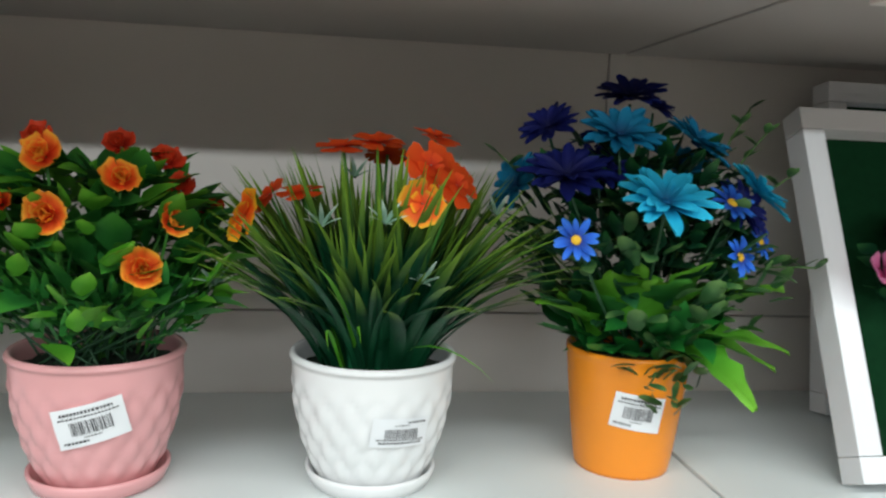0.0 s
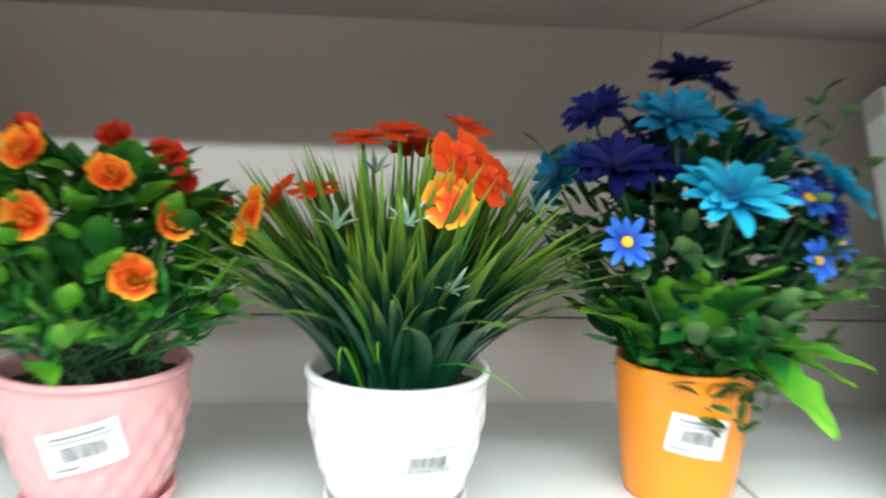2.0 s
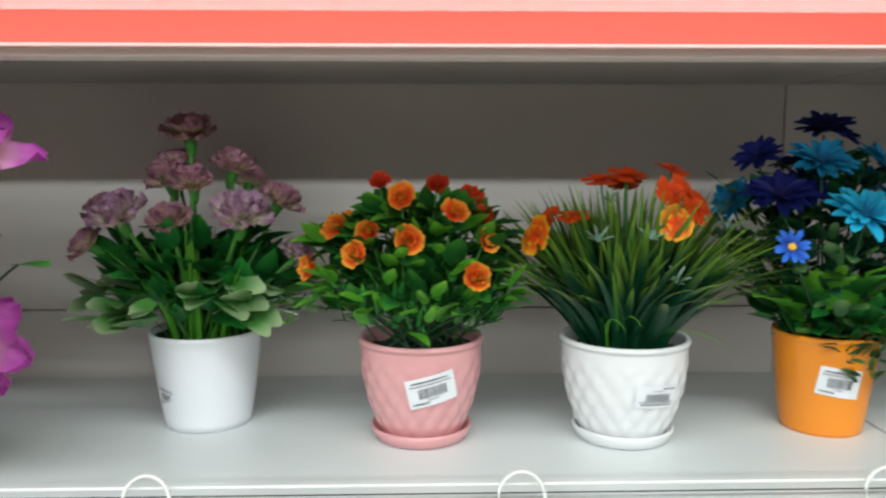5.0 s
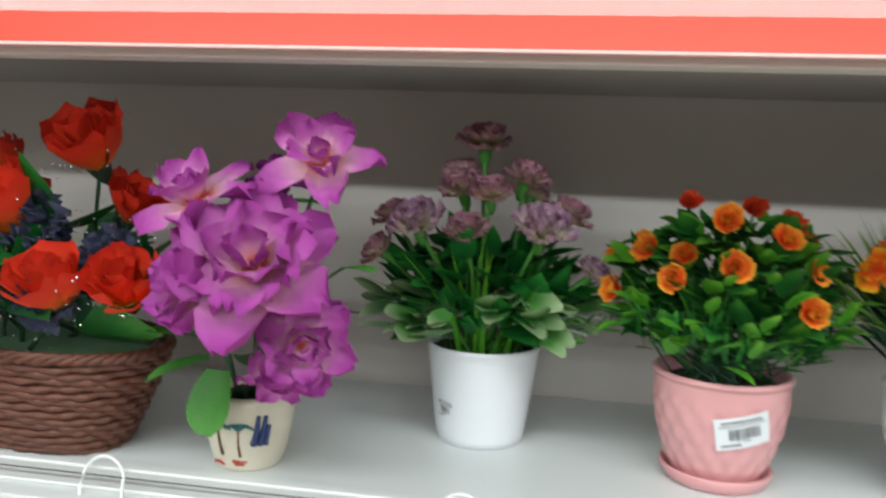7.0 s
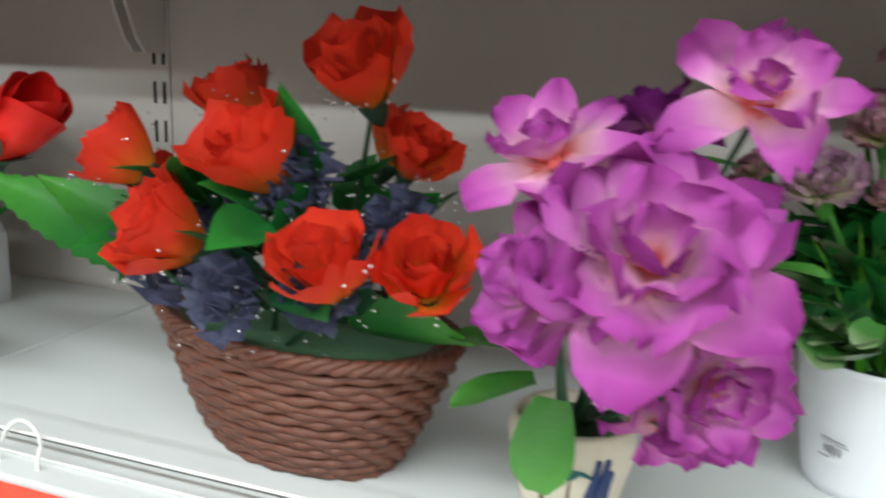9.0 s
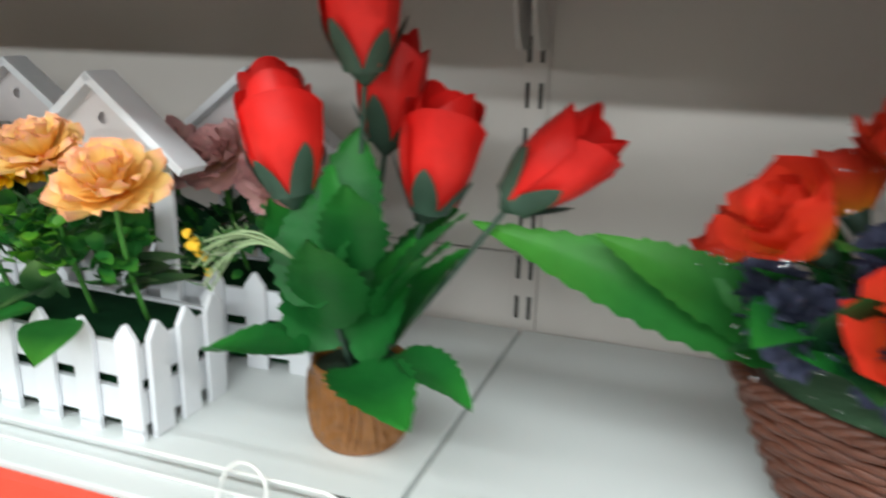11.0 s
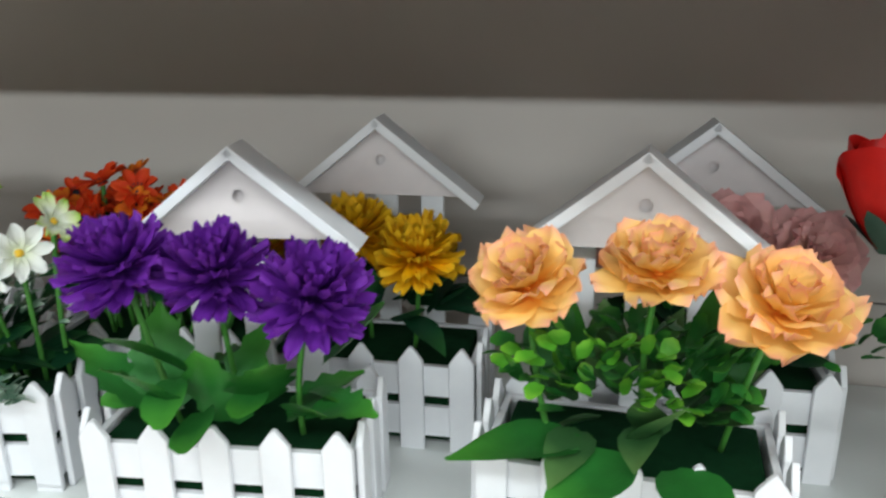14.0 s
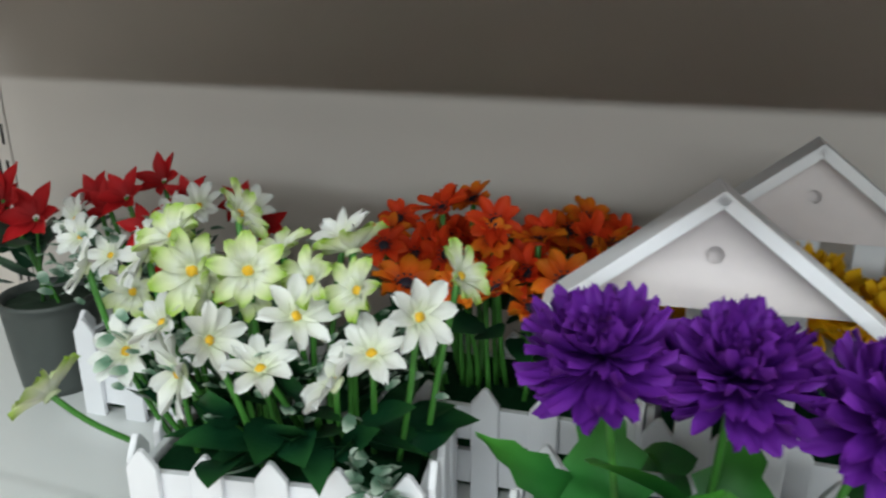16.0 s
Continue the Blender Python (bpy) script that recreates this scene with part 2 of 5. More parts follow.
def lathe(bm, profile, seg=64, shift=None, ex=1.0, ey=1.0):
    """Turn (radius, z) rows round the axis; shift(angle, row) moves the radius."""
    rings = []
    for k, (r, z) in enumerate(profile):
        ring = []
        for i in range(seg):
            a = 2 * math.pi * i / seg
            rr = r + (shift(a, r, z, k) if shift else 0)
            ring.append(bm.verts.new((rr * math.cos(a) * ex, rr * math.sin(a) * ey, z)))
        rings.append(ring)
    for a, b in zip(rings, rings[1:]):
        for i in range(seg):
            j = (i + 1) % seg
            bm.faces.new((a[i], a[j], b[j], b[i]))
    if profile[0][0] < 0.002 or True:
        bm.faces.new(list(reversed(rings[0])))
    return rings


def tube(bm, pts, r, seg=6, taper=1.0, closed=False):
    pts = [Vector(p) for p in pts]
    n = len(pts)
    rings = []
    up = Vector((0.13, 0.21, 1)).normalized()
    for i, p in enumerate(pts):
        d = (pts[(i + 1) % n] - pts[i - 1]) if closed else (pts[min(i + 1, n - 1)] - pts[max(i - 1, 0)])
        d.normalize()
        a = d.cross(up)
        if a.length < 0.05:
            a = d.cross(Vector((1, 0, 0)))
        a.normalize()
        b = d.cross(a)
        rr = r * (1 + (taper - 1) * i / max(1, n - 1))
        rings.append([bm.verts.new(p + rr * (math.cos(t) * a + math.sin(t) * b)) for t in (2 * math.pi * k / seg for k in range(seg))])
    pairs = list(zip(rings, rings[1:])) + ([(rings[-1], rings[0])] if closed else [])
    for a, b in pairs:
        for i in range(seg):
            j = (i + 1) % seg
            bm.faces.new((a[i], a[j], b[j], b[i]))
    if not closed:
        bm.faces.new(list(reversed(rings[0])))
        bm.faces.new(rings[-1])


def arc(p, q, sag, n=8, side=None):
    """A bowed line from p to q."""
    p, q = Vector(p), Vector(q)
    side = Vector(side) if side else Vector((0, 0, 1))
    return [p.lerp(q, i / n) + side * sag * math.sin(math.pi * i / n) for i in range(n + 1)]


def blade(bm, m, length, width, bend=0.6, cup=0.15, shape="petal", ns=5, nu=2, ruffle=0.0, rng=random, twist=0.0, thick=0.0):
    """A petal or leaf that starts at the origin of m along its y; tone runs from base to tip."""
    lay = bm.loops.layers.float_color.get("tone") or bm.loops.layers.float_color.new("tone")
    rows, tones = [], {}
    ang, y, z = 0.0, 0.0, 0.0
    ph = rng.random() * 6
    for i in range(ns + 1):
        s = i / ns
        if shape == "petal":
            w = 0.28 + 0.72 * math.sin(math.pi * min(1, 0.12 + s * 0.62)) if s < 0.75 else math.sqrt(max(0.0, 1 - ((s - 0.62) / 0.40) ** 2)) * 0.98
        elif shape == "point":
            w = math.sin(math.pi * (0.05 + 0.95 * s) ** 0.8)
        elif shape == "wide":
            w = 0.25 + 0.8 * s if s < 0.8 else 0.89 - (s - 0.8) * 0.9
        elif shape == "grass":
            w = (0.75 + 0.5 * s) if s < 0.4 else 0.95 * (1 - ((s - 0.4) / 0.6) ** 1.6)
        elif shape in ("jag", "lobed"):
            w = math.sin(math.pi * (0.06 + 0.92 * s) ** 0.75) * (1.0 if i % 2 else 0.68 if shape == "lobed" else 0.86)
        else:
            w = 1.0
        row = []
        for j in range(-nu, nu + 1):
            u = j / nu
            rf = ruffle * length * s * math.sin(ph + 7 * u + 4 * s) * (0.4 + 0.6 * abs(u)) + ruffle * 0.5 * length * s * (rng.random() - 0.5)
            x = u * w * width / 2
            end = (0.035 * length * (rng.random() - 0.5) * s) if ruffle else 0
            tw = twist * s
            px, pz = x * math.cos(tw), x * math.sin(tw)
            v = bm.verts.new(m @ Vector((px, y + end, z + pz + cup * width * u * u * w + rf)))
            tones[v] = (s, abs(u))
            row.append(v)
        rows.append(row)
        ang += bend / ns
        y += length / ns * math.cos(ang)
        z += length / ns * math.sin(ang)
    for a, b in zip(rows, rows[1:]):
        for j in range(2 * nu):
            f = bm.faces.new((a[j], a[j + 1], b[j + 1], b[j]))
            for lp in f.loops:
                s, u = tones[lp.vert]
                lp[lay] = (s, u, 0, 1)


def bloom(layers, seed, mat, name="flower", split=False):
    """Mesh of a flower head facing +z, out of layers of petals: count, length, width, rise in degrees, bend, cup, shape, ruffle, radius, z."""
    rng = random.Random(seed)
    bm = bmesh.new()
    made = []
    for count, length, width, rise, bend, cup, shape, ruffle, r0, z0 in layers:
        off = rng.random() * 6.3
        for k in range(count):
            a = off + 2 * math.pi * k / count + rng.uniform(-0.18, 0.18)
            m = (Matrix.Rotation(a, 4, "Z") @ Matrix.Translation((0, r0, z0)) @ Matrix.Rotation(radians(rise + rng.uniform(-7, 7)), 4, "X")
                 @ Matrix.Rotation(rng.uniform(-0.15, 0.15), 4, "Y"))
            if split:
                bm = bmesh.new()
                made.append(bm)
            blade(bm, m, length * rng.uniform(0.88, 1.1), width * rng.uniform(0.88, 1.1), bend, cup, shape, 5, 2, ruffle, rng)
    if split:
        core = bmesh.new()
        dome(core, 0.007, 0.006, 10, 3, -0.002)
        return mesh_of(core, name, mat), [mesh_of(b1, "petal", mat) for b1 in made]
    return mesh_of(bm, name, mat)


def head(name, made, parent, label, m):
    """A flower head; a split bloom gets each petal as a part of it."""
    if isinstance(made, tuple):
        f = part(name, made[0], None, parent, label, m)
        for pm in made[1]:
            part("petal", pm, None, f)
        return f
    return part(name, made, None, parent, label, m)


def facing(p, d, s=1.0, spin=0.0):
    """A pose at p whose z looks along d."""
    q = Vector(d).normalized().to_track_quat("Z", "Y").to_matrix().to_4x4()
    return Matrix.Translation(p) @ q @ Matrix.Rotation(spin, 4, "Z") @ Matrix.Diagonal((s, s, s, 1))


def stems(items, base_r, z0, rng, r=0.0016, bow=0.01):
    """A stem from the soil to each head, one bmesh each."""
    made = []
    for p in items:
        bm = bmesh.new()
        made.append(bm)
        a = rng.random() * 6.3
        q = (base_r * rng.random() * math.cos(a) + p[0] * 0.12, base_r * rng.random() * math.sin(a) + p[1] * 0.12, z0)
        tube(bm, arc(q, p, bow, 7, (p[0], p[1], 0.0)), r, 5, 0.8)
    return made


def leaf_cloud(rng, count, centre, spread, length, width, shape="point", rise=(-10, 60), bend=(-0.6, 0.6), ns=4, jag=False, inner=0.25):
    """Many small leaves spread through an egg-shaped crown, each pointing outwards; a few come as one bmesh each."""
    bm = bmesh.new()
    made = []
    for _ in range(count):
        if count <= 150:
            bm = bmesh.new()
            made.append(bm)
        a, e = rng.random() * 2 * math.pi, math.asin(rng.uniform(-0.75, 1))
        r = inner + (1 - inner) * rng.random() ** 0.5
        d = Vector((math.cos(a) * math.cos(e), math.sin(a) * math.cos(e), math.sin(e)))
        p = Vector(centre) + Vector((d.x * spread[0], d.y * spread[1], d.z * spread[2])) * r
        m = (Matrix.Translation(p) @ Matrix.Rotation(a - math.pi / 2 + rng.uniform(-0.9, 0.9), 4, "Z")
             @ Matrix.Rotation(radians(rng.uniform(*rise)), 4, "X") @ Matrix.Rotation(rng.uniform(-0.6, 0.6), 4, "Y"))
        k = rng.uniform(0.7, 1.2)
        blade(bm, m, length * k, width * k, rng.uniform(*bend), 0.15, shape, ns, 1, 0, rng)
    return made or bm


def dome(bm, r, h, seg=16, rings=5, z=0.0, rough=0.0, rng=random):
    rows = []
    for i in range(rings + 1):
        a = math.pi / 2 * i / rings
        rows.append([bm.verts.new((r * math.cos(a) * math.cos(t) + rough * (rng.random() - .5), r * math.cos(a) * math.sin(t) + rough * (rng.random() - .5),
                                   z + h * math.sin(a) + rough * (rng.random() - .5))) for t in (2 * math.pi * k / seg for k in range(seg))])
    for a, b in zip(rows, rows[1:]):
        for k in range(seg):
            bm.faces.new((a[k], a[(k + 1) % seg], b[(k + 1) % seg], b[k]))


def label_sticker(parent, r_at, z, angle, w, h, tilt, flip=False):
    """A paper price label bent round a pot, with unreadable lines and bar code."""
    def bent(x0, x1, y0, y1, out, nx):
        bm = bmesh.new()
        c, s = math.cos(tilt), math.sin(tilt)
        grid = []
        for i in range(nx + 1):
            col = []
            for y in (y0, (y0 + y1) / 2, y1):
                x = x0 + (x1 - x0) * i / nx
                u, v = x * c - y * s, x * s + y * c
                rr = r_at(z + v) + out
                a = angle + u / rr
                col.append(bm.verts.new((rr * math.cos(a), rr * math.sin(a), z + v)))
            grid.append(col)
        for a, b in zip(grid, grid[1:]):
            for j in range(2):
                bm.faces.new((a[j], b[j], b[j + 1], a[j + 1]))
        return bm
    lab = part("price_label", bent(-w / 2, w / 2, -h / 2, h / 2, 0.0012, 12), M_PAPER, parent, "white paper price label with bar code")
    rng = random.Random(int(angle * 100))
    k = -1 if flip else 1
    bm = bmesh.new()

    def add(x0, x1, y0, y1):
        b2 = bent(min(x0, x1), max(x0, x1), min(y0, y1), max(y0, y1), 0.0017, 6)
        me = bpy.data.meshes.new("tmp")
        b2.to_mesh(me), b2.free()
        bm.from_mesh(me)
        bpy.data.meshes.remove(me)
    x = -w * 0.28
    while x < w * 0.30:
        t = rng.choice((0.0004, 0.0006, 0.001))
        add(x, x + t, -h * 0.20, h * 0.14)
        x += t + rng.choice((0.0007, 0.0010))
    for y, a, b, th in ((0.35, -0.38, 0.36, 0.034), (0.24, -0.42, 0.42, 0.020), (-0.37, -0.42, -0.08, 0.032), (-0.27, -0.12, 0.12, 0.016)):
        xx = a * w
        while xx < b * w:
            g = rng.uniform(0.0010, 0.0024)
            add(k * xx, k * min(xx + g, b * w), k * (y - th) * h, k * (y + th) * h)
            xx += g + 0.0009
    part("print", bm, M_INK, lab, "black printed lines")
    return lab


# ---- the shop around ----
bm = box(bmesh.new(), (-9, -9, -0.1), (7, 0.6, 0))
structure("floor", bm, M_FLOOR, "pale speckled vinyl shop floor", "floor")
bm = box(bmesh.new(), (-9, -9, 3.0), (7, 0.6, 3.1))
structure("ceiling", bm, M_CEIL, "plain white shop ceiling", "ceiling")
for nm, lo, hi in (("wall_north", (-9, 0.5, 0), (7, 0.6, 3)), ("wall_south", (-9, -9.1, 0), (7, -9, 3)),
                   ("wall_west", (-9.1, -9, 0), (-9, 0.6, 3)), ("wall_east", (7, -9, 0), (7.1, 0.6, 3))):
    structure(nm, box(bmesh.new(), lo, hi), M_WALL, "plain off-white painted shop wall", "wall")

# ---- shelving: three bays between the joints ----
BAYS = ((-3.2, -1.6), (-1.6, 0.0), (0.0, 1.6))
LOW = -0.45          # front edge of the boards


def gap(x):
    """Height of the upper board's underside over the lower board, bay by bay."""
    return 0.421 if x < -1.6 else 0.390



def shelf_unit(x0, x1):
    UP = gap((x0 + x1) / 2)
    s = thing("shelf_unit", pose(0, 0, 0), "white enamelled metal shop shelving bay with red price strips", "shelving", "shelving bays")
    g = 0.0022
    a, b = x0 + g, x1 - g
    # the upper board's darker colour stands in for shade below it
    for z, nm, mat, lab in ((Z, "lower_board", M_SHELF, "white metal display board"), (Z + UP + 0.05, "upper_board", M_UNDER_SHADED, "white metal board overhead, shade painted into its colour")):
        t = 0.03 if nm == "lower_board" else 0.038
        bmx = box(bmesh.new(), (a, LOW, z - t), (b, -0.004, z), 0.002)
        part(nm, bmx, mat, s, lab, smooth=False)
    # folded front edge under the upper board
    part("front_fold", box(bmesh.new(), (a, LOW, Z + UP - 0.008), (b - (0.13 if x1 == 0 else 0), LOW + 0.03, Z + UP + 0.0118), 0.002), M_PANEL, s, "white folded front edge", smooth=False)
    part("edge_groove", box(bmesh.new(), (a, LOW + 0.0545, Z + 0.0002), (b, LOW + 0.0565, Z + 0.0006)), M_DARK, s, "dark groove along the board", smooth=False)
    # back panels with a seam low down and another above
    for z0, z1 in ((Z - 1.05, Z + 0.0935), (Z + 0.0955, Z + 0.62), (Z + 0.622, Z + 1.1)):
        part("back_panel", box(bmesh.new(), (x0 + 0.016, 0.0, z0), (x1 - 0.016, 0.018, z1), 0.001), M_PANEL, s, smooth=False)
    # price strips: red face with a pale lip
    for z1, h in ((Z + UP + 0.050, 0.052), (Z - 0.003, 0.05)):
        bmx = bmesh.new()
        prof = [(LOW - 0.004, z1), (LOW - 0.011, z1 - 0.004), (LOW - 0.017, z1 - h * 0.5), (LOW - 0.020, z1 - h), (LOW - 0.004, z1 - h)]
        ends = [[bmx.verts.new((x, y, z)) for y, z in prof] for x in (a + 0.006, b - 0.006)]
        n = len(prof)
        for i in range(n):
            bmx.faces.new((ends[0][i], ends[0][(i + 1) % n], ends[1][(i + 1) % n], ends[1][i]))
        bmx.faces.new(ends[0]), bmx.faces.new(list(reversed(ends[1])))
        st = part("price_strip", bmx, M_RED, s, "glossy red plastic price strip", smooth=False)
        part("strip_lip", box(bmesh.new(), (a + 0.006, LOW - 0.0225, z1 - h - 0.0015), (b - 0.006, LOW - 0.0165, z1 - h + 0.0012), 0.001), M_STRIP_LIP, st, "clear pale plastic lip", smooth=False)
        for x in (a + 0.003, b - 0.003):
            part("strip_end_cap", box(bmesh.new(), (x - 0.003, LOW - 0.022, z1 - h - 0.006), (x + 0.003, LOW, z1 + 0.012), 0.0015), M_WIRE, s, "white plastic end cap", smooth=False)
    # wire fence along each front edge
    for z, nm in ((Z, "lower"), (Z + UP + 0.05, "upper")):
        top = 0.02 if nm == "lower" else 0.045
        bmx = bmesh.new()
        e = 0.03
        pts = [(a + e, LOW + 0.03, z - 0.001), (a + e, LOW + 0.03, z + top - 0.008), (a + e + 0.003, LOW + 0.03, z + top - 0.003), (a + e + 0.010, LOW + 0.03, z + top)]
        pts += [(a + e + 0.010 + (b - a - 2 * e - 0.02) * i / 6, LOW + 0.03, z + top) for i in range(1, 7)]
        pts += [(b - e - 0.003, LOW + 0.03, z + top - 0.003), (b - e, LOW + 0.03, z + top - 0.008), (b - e, LOW + 0.03, z - 0.001)]
        tube(bmx, pts, 0.0017, 8)
        part("fence_wire", bmx, M_WIRE, s, "white coated guard wire")
        if nm == "lower":
            bmx = bmesh.new()
            tube(bmx, [(a + e + (b - a - 2 * e) * i / 6, LOW + 0.0275, z + 0.0018) for i in range(7)], 0.0015, 8)
            part("fence_wire", bmx, M_WIRE, s, "white coated guard wire")
        if nm == "upper":
            for k in range(26):
                bmx = bmesh.new()
                x = a + 0.05 + k * (b - a - 0.1) / 25
                tube(bmx, [(x, LOW + 0.030, z - 0.001), (x, LOW + 0.030, z + top)], 0.0017, 6)
                part("fence_post", bmx, M_WIRE, s)
        else:
            k = 0
            while True:
                x = x1 - 0.107 - 0.322 * k if x1 <= 0 else x0 + 0.070 + 0.322 * k
                if not (a + 0.03 < x < b - 0.03):
                    break
                bmx = bmesh.new()
                ring = [(x - 0.0205, LOW + 0.012, z - 0.03), (x - 0.0205, LOW + 0.016, z + 0.008)]
                ring += [(x - 0.0205 * math.cos(t), LOW + 0.020 + 0.004 * math.sin(t), z + 0.010 + 0.024 * math.sin(t)) for t in (math.pi * i / 10 for i in range(1, 10))]
                ring += [(x + 0.0205, LOW + 0.016, z + 0.008), (x + 0.0205, LOW + 0.012, z - 0.03)]
                tube(bmx, ring, 0.0017, 8)
                part("wire_hoop", bmx, M_WIRE, s, "white wire hoop")
                k += 1
    part("lower_channel", box(bmesh.new(), (a, LOW - 0.0035, Z - 0.03), (b, LOW - 0.0005, Z - 0.006), 0.0008), M_SHELF, s, smooth=False)
    return s


for x0, x1 in BAYS:
    shelf_unit(x0, x1)


def upright(x):
    """A slotted post with the bracket of the upper board."""
    UP = gap(x)
    u = thing("shelf_upright", pose(x, 0, 0), "white slotted steel shelf upright at the bay joint", "shelf upright", "shelf uprights")
    part("post", box(bmesh.new(), (-0.0155, -0.003, 0.0), (0.0155, 0.03, Z + 1.1), 0.001), M_PANEL, u, smooth=False)
    for k in range(-4, 16) if x < -0.1 else ():
        for dx in (-0.0075, 0.0075):
            z = Z + 0.028 + 0.05 * k
            part("slot", box(bmesh.new(), (dx - 0.0022, -0.0042, z - 0.014), (dx + 0.0022, -0.0025, z + 0.014)), M_DARK, u, "dark punched slot", smooth=False)
    for sx in (-0.012, 0.0075) if x < -0.1 else ():
        bmx = bmesh.new()
        prof = [(-0.0045, UP - 0.062), (-0.04, UP - 0.062), (-0.055, UP - 0.045), (-0.075, UP + 0.004), (-0.40, UP + 0.0105), (-0.0045, UP + 0.0105)]
        ends = [[bmx.verts.new((q, y, Z + z)) for y, z in prof] for q in (sx, sx + 0.0045)]
        n = len(prof)
        for i in range(n):
            bmx.faces.new((ends[0][i], ends[0][(i + 1) % n], ends[1][(i + 1) % n], ends[1][i]))
        bmx.faces.new(list(reversed(ends[0]))), bmx.faces.new(ends[1])
        bmesh.ops.recalc_face_normals(bmx, faces=bmx.faces)
        part("bracket", bmx, M_PANEL, u, "white steel shelf bracket", smooth=False)
    return u


for x in (-3.2, -1.6, 0.0, 1.6):
    upright(x)


# ---- potted plants ----
def pot_mesh(rim, base, h, quilt=0.0, lip=0.005, belly=0.0, n=26, thick=0.005):
    bmx = bmesh.new()
    prof = []
    for i in range(n + 1):
        s = i / n
        r = base + (rim - base) * (s ** 0.8 if not belly else 1 - (1 - s) ** 2.2)
        prof.append((r, s * h))
    hh = h

    def shift(a, r, z, k):
        if not quilt or z < 0.004 or z > hh * 0.86 or k > n:
            return 0
        u, v = a * 9, z / hh * 9.5
        d = abs(math.sin(u + v)) * abs(math.sin(u - v))
        f = min(1, (z - 0.004) / 0.01, (hh * 0.86 - z) / 0.006)
        return quilt * (math.sqrt(d) - 0.5) * f
    prof += [(rim + lip * 0.45, h + 0.0005), (rim + lip * 0.5, h + 0.003), (rim + lip * 0.1, h + 0.006), (rim - thick * 0.6, h + 0.005), (rim - thick, h), (rim - thick - 0.003, h - 0.022)]
    lathe(bmx, prof, 108 if quilt else 64, shift)
    return bmx


def disc(r, z, rough=0.003, seed=1, ex=1.0, ey=1.0):
    rng = random.Random(seed)
    bmx = bmesh.new()
    rings = []
    for i in range(7):
        q = r * i / 6 + 0.0005
        rings.append([bmx.verts.new((q * math.cos(t) * ex, q * math.sin(t) * ey, z + rough * rng.random())) for t in (2 * math.pi * k / 28 for k in range(28))])
    for a, b in zip(rings, rings[1:]):
        for k in range(28):
            bmx.faces.new((a[k], a[(k + 1) % 28], b[(k + 1) % 28], b[k]))
    bmx.faces.new(list(reversed(rings[0])))
    return bmx


def saucer(r):
    bmx = bmesh.new()
    lathe(bmx, [(r * 0.80, 0), (r * 0.92, 0.002), (r * 1.0, 0.012), (r * 1.0, 0.0145), (r * 0.97, 0.0155), (r * 0.93, 0.0135), (r * 0.86, 0.006), (0.001, 0.005)], 72)
    return bmx


def heads(parent, items, meshes, mats, name="flower", tilt=0.8, seed=3, centre=None, c_r=0.0, label=""):
    """Flower heads as parts. items: x, y, z, diameter scale, kind and an optional facing."""
    rng = random.Random(seed)
    for it in items:
        x, y, z, s, kind = it[:5]
        d = it[5] if len(it) > 5 else (x * 3 + rng.uniform(-.2, .2), -tilt + rng.uniform(-.25, .2), 0.75)
        f = head(name, meshes[kind], parent, label, facing((x, y, z), d, s, rng.random() * 6.3))
        if centre is not None:
            part("flower_centre", centre, None, f, "", Matrix.Translation((0, 0, 0)))


ROSE_LAYERS = [(6, 0.019, 0.020, 18, 0.6, 0.25, "wide", 0.10, 0.001, 0.0), (5, 0.015, 0.017, 42, 0.7, 0.3, "wide", 0.12, 0.001, 0.002), (4, 0.011, 0.013, 62, 0.5, 0.4, "wide", 0.12, 0.001, 0.003), (4, 0.009, 0.010, 78, 0.4, 0.4, "wide", 0.14, 0.0008, 0.003)]
rose_o = [bloom(ROSE_LAYERS, i, P_ROSE) for i in range(3)] + [bloom(ROSE_LAYERS, 7, P_ROSERED)]

# pink quilted pot with orange roses
p = thing("potted_rose", pose(-0.516, -0.240, Z), "artificial orange roses in a pink quilted ceramic pot on saucer", "potted plant", "potted plants")
part("saucer", saucer(0.055), M_PINKPOT, p, "pink glazed saucer")
body = part("pot", pot_mesh(0.0655, 0.042, 0.101, 0.0034, belly=1), M_PINKPOT, p, "pink ceramic pot with quilted relief", Matrix.Translation((0, 0, 0.006)))
part("moss", disc(0.060, 0.096, 0.004), M_SOIL, p)
label_sticker(p, lambda z: 0.0435 + 0.0235 * (1 - (1 - max(0, min(1, (z - 0.006) / 0.101))) ** 2.2), 0.069, radians(-80), 0.052, 0.032, 0.24)
rose_items = [(-.018, -.06, .263, 1.0, 0, (-.1, -.9, .4)), (-.011, -.075, .223, 1.05, 1, (-.05, -1, .25)), (.053, -.085, .188, 1.0, 0, (.2, -1, .2)), (.033, -.06, .248, .95, 2, (.2, -.9, .45)),
              (.064, -.045, .219, .9, 1, (.6, -.8, .2)), (-.083, -.04, .232, .95, 2, (-.5, -.8, .35)), (-.051, -.05, .228, .9, 1, (-.3, -.9, .4)), (-.108, -.01, .221, .8, 2, (-.8, -.5, .3)),
              (-.062, -.07, .209, .95, 0, (-.3, -.9, .3)), (-.11, -.03, .190, 1.0, 0, (-.8, -.6, .2)), (-.042, .0, .275, .8, 3), (.018, .0, .272, .85, 3), (.052, .0, .260, .9, 3), (.065, -.01, .240, .85, 3),
              (0, .05, .25, .8, 3), (.08, .05, .22, .8, 3), (-.08, .05, .23, .8, 2)]
heads(p, [(*i[:3], i[3] * 0.88, *i[4:]) for i in rose_items], rose_o, None, seed=4)
rng = random.Random(11)
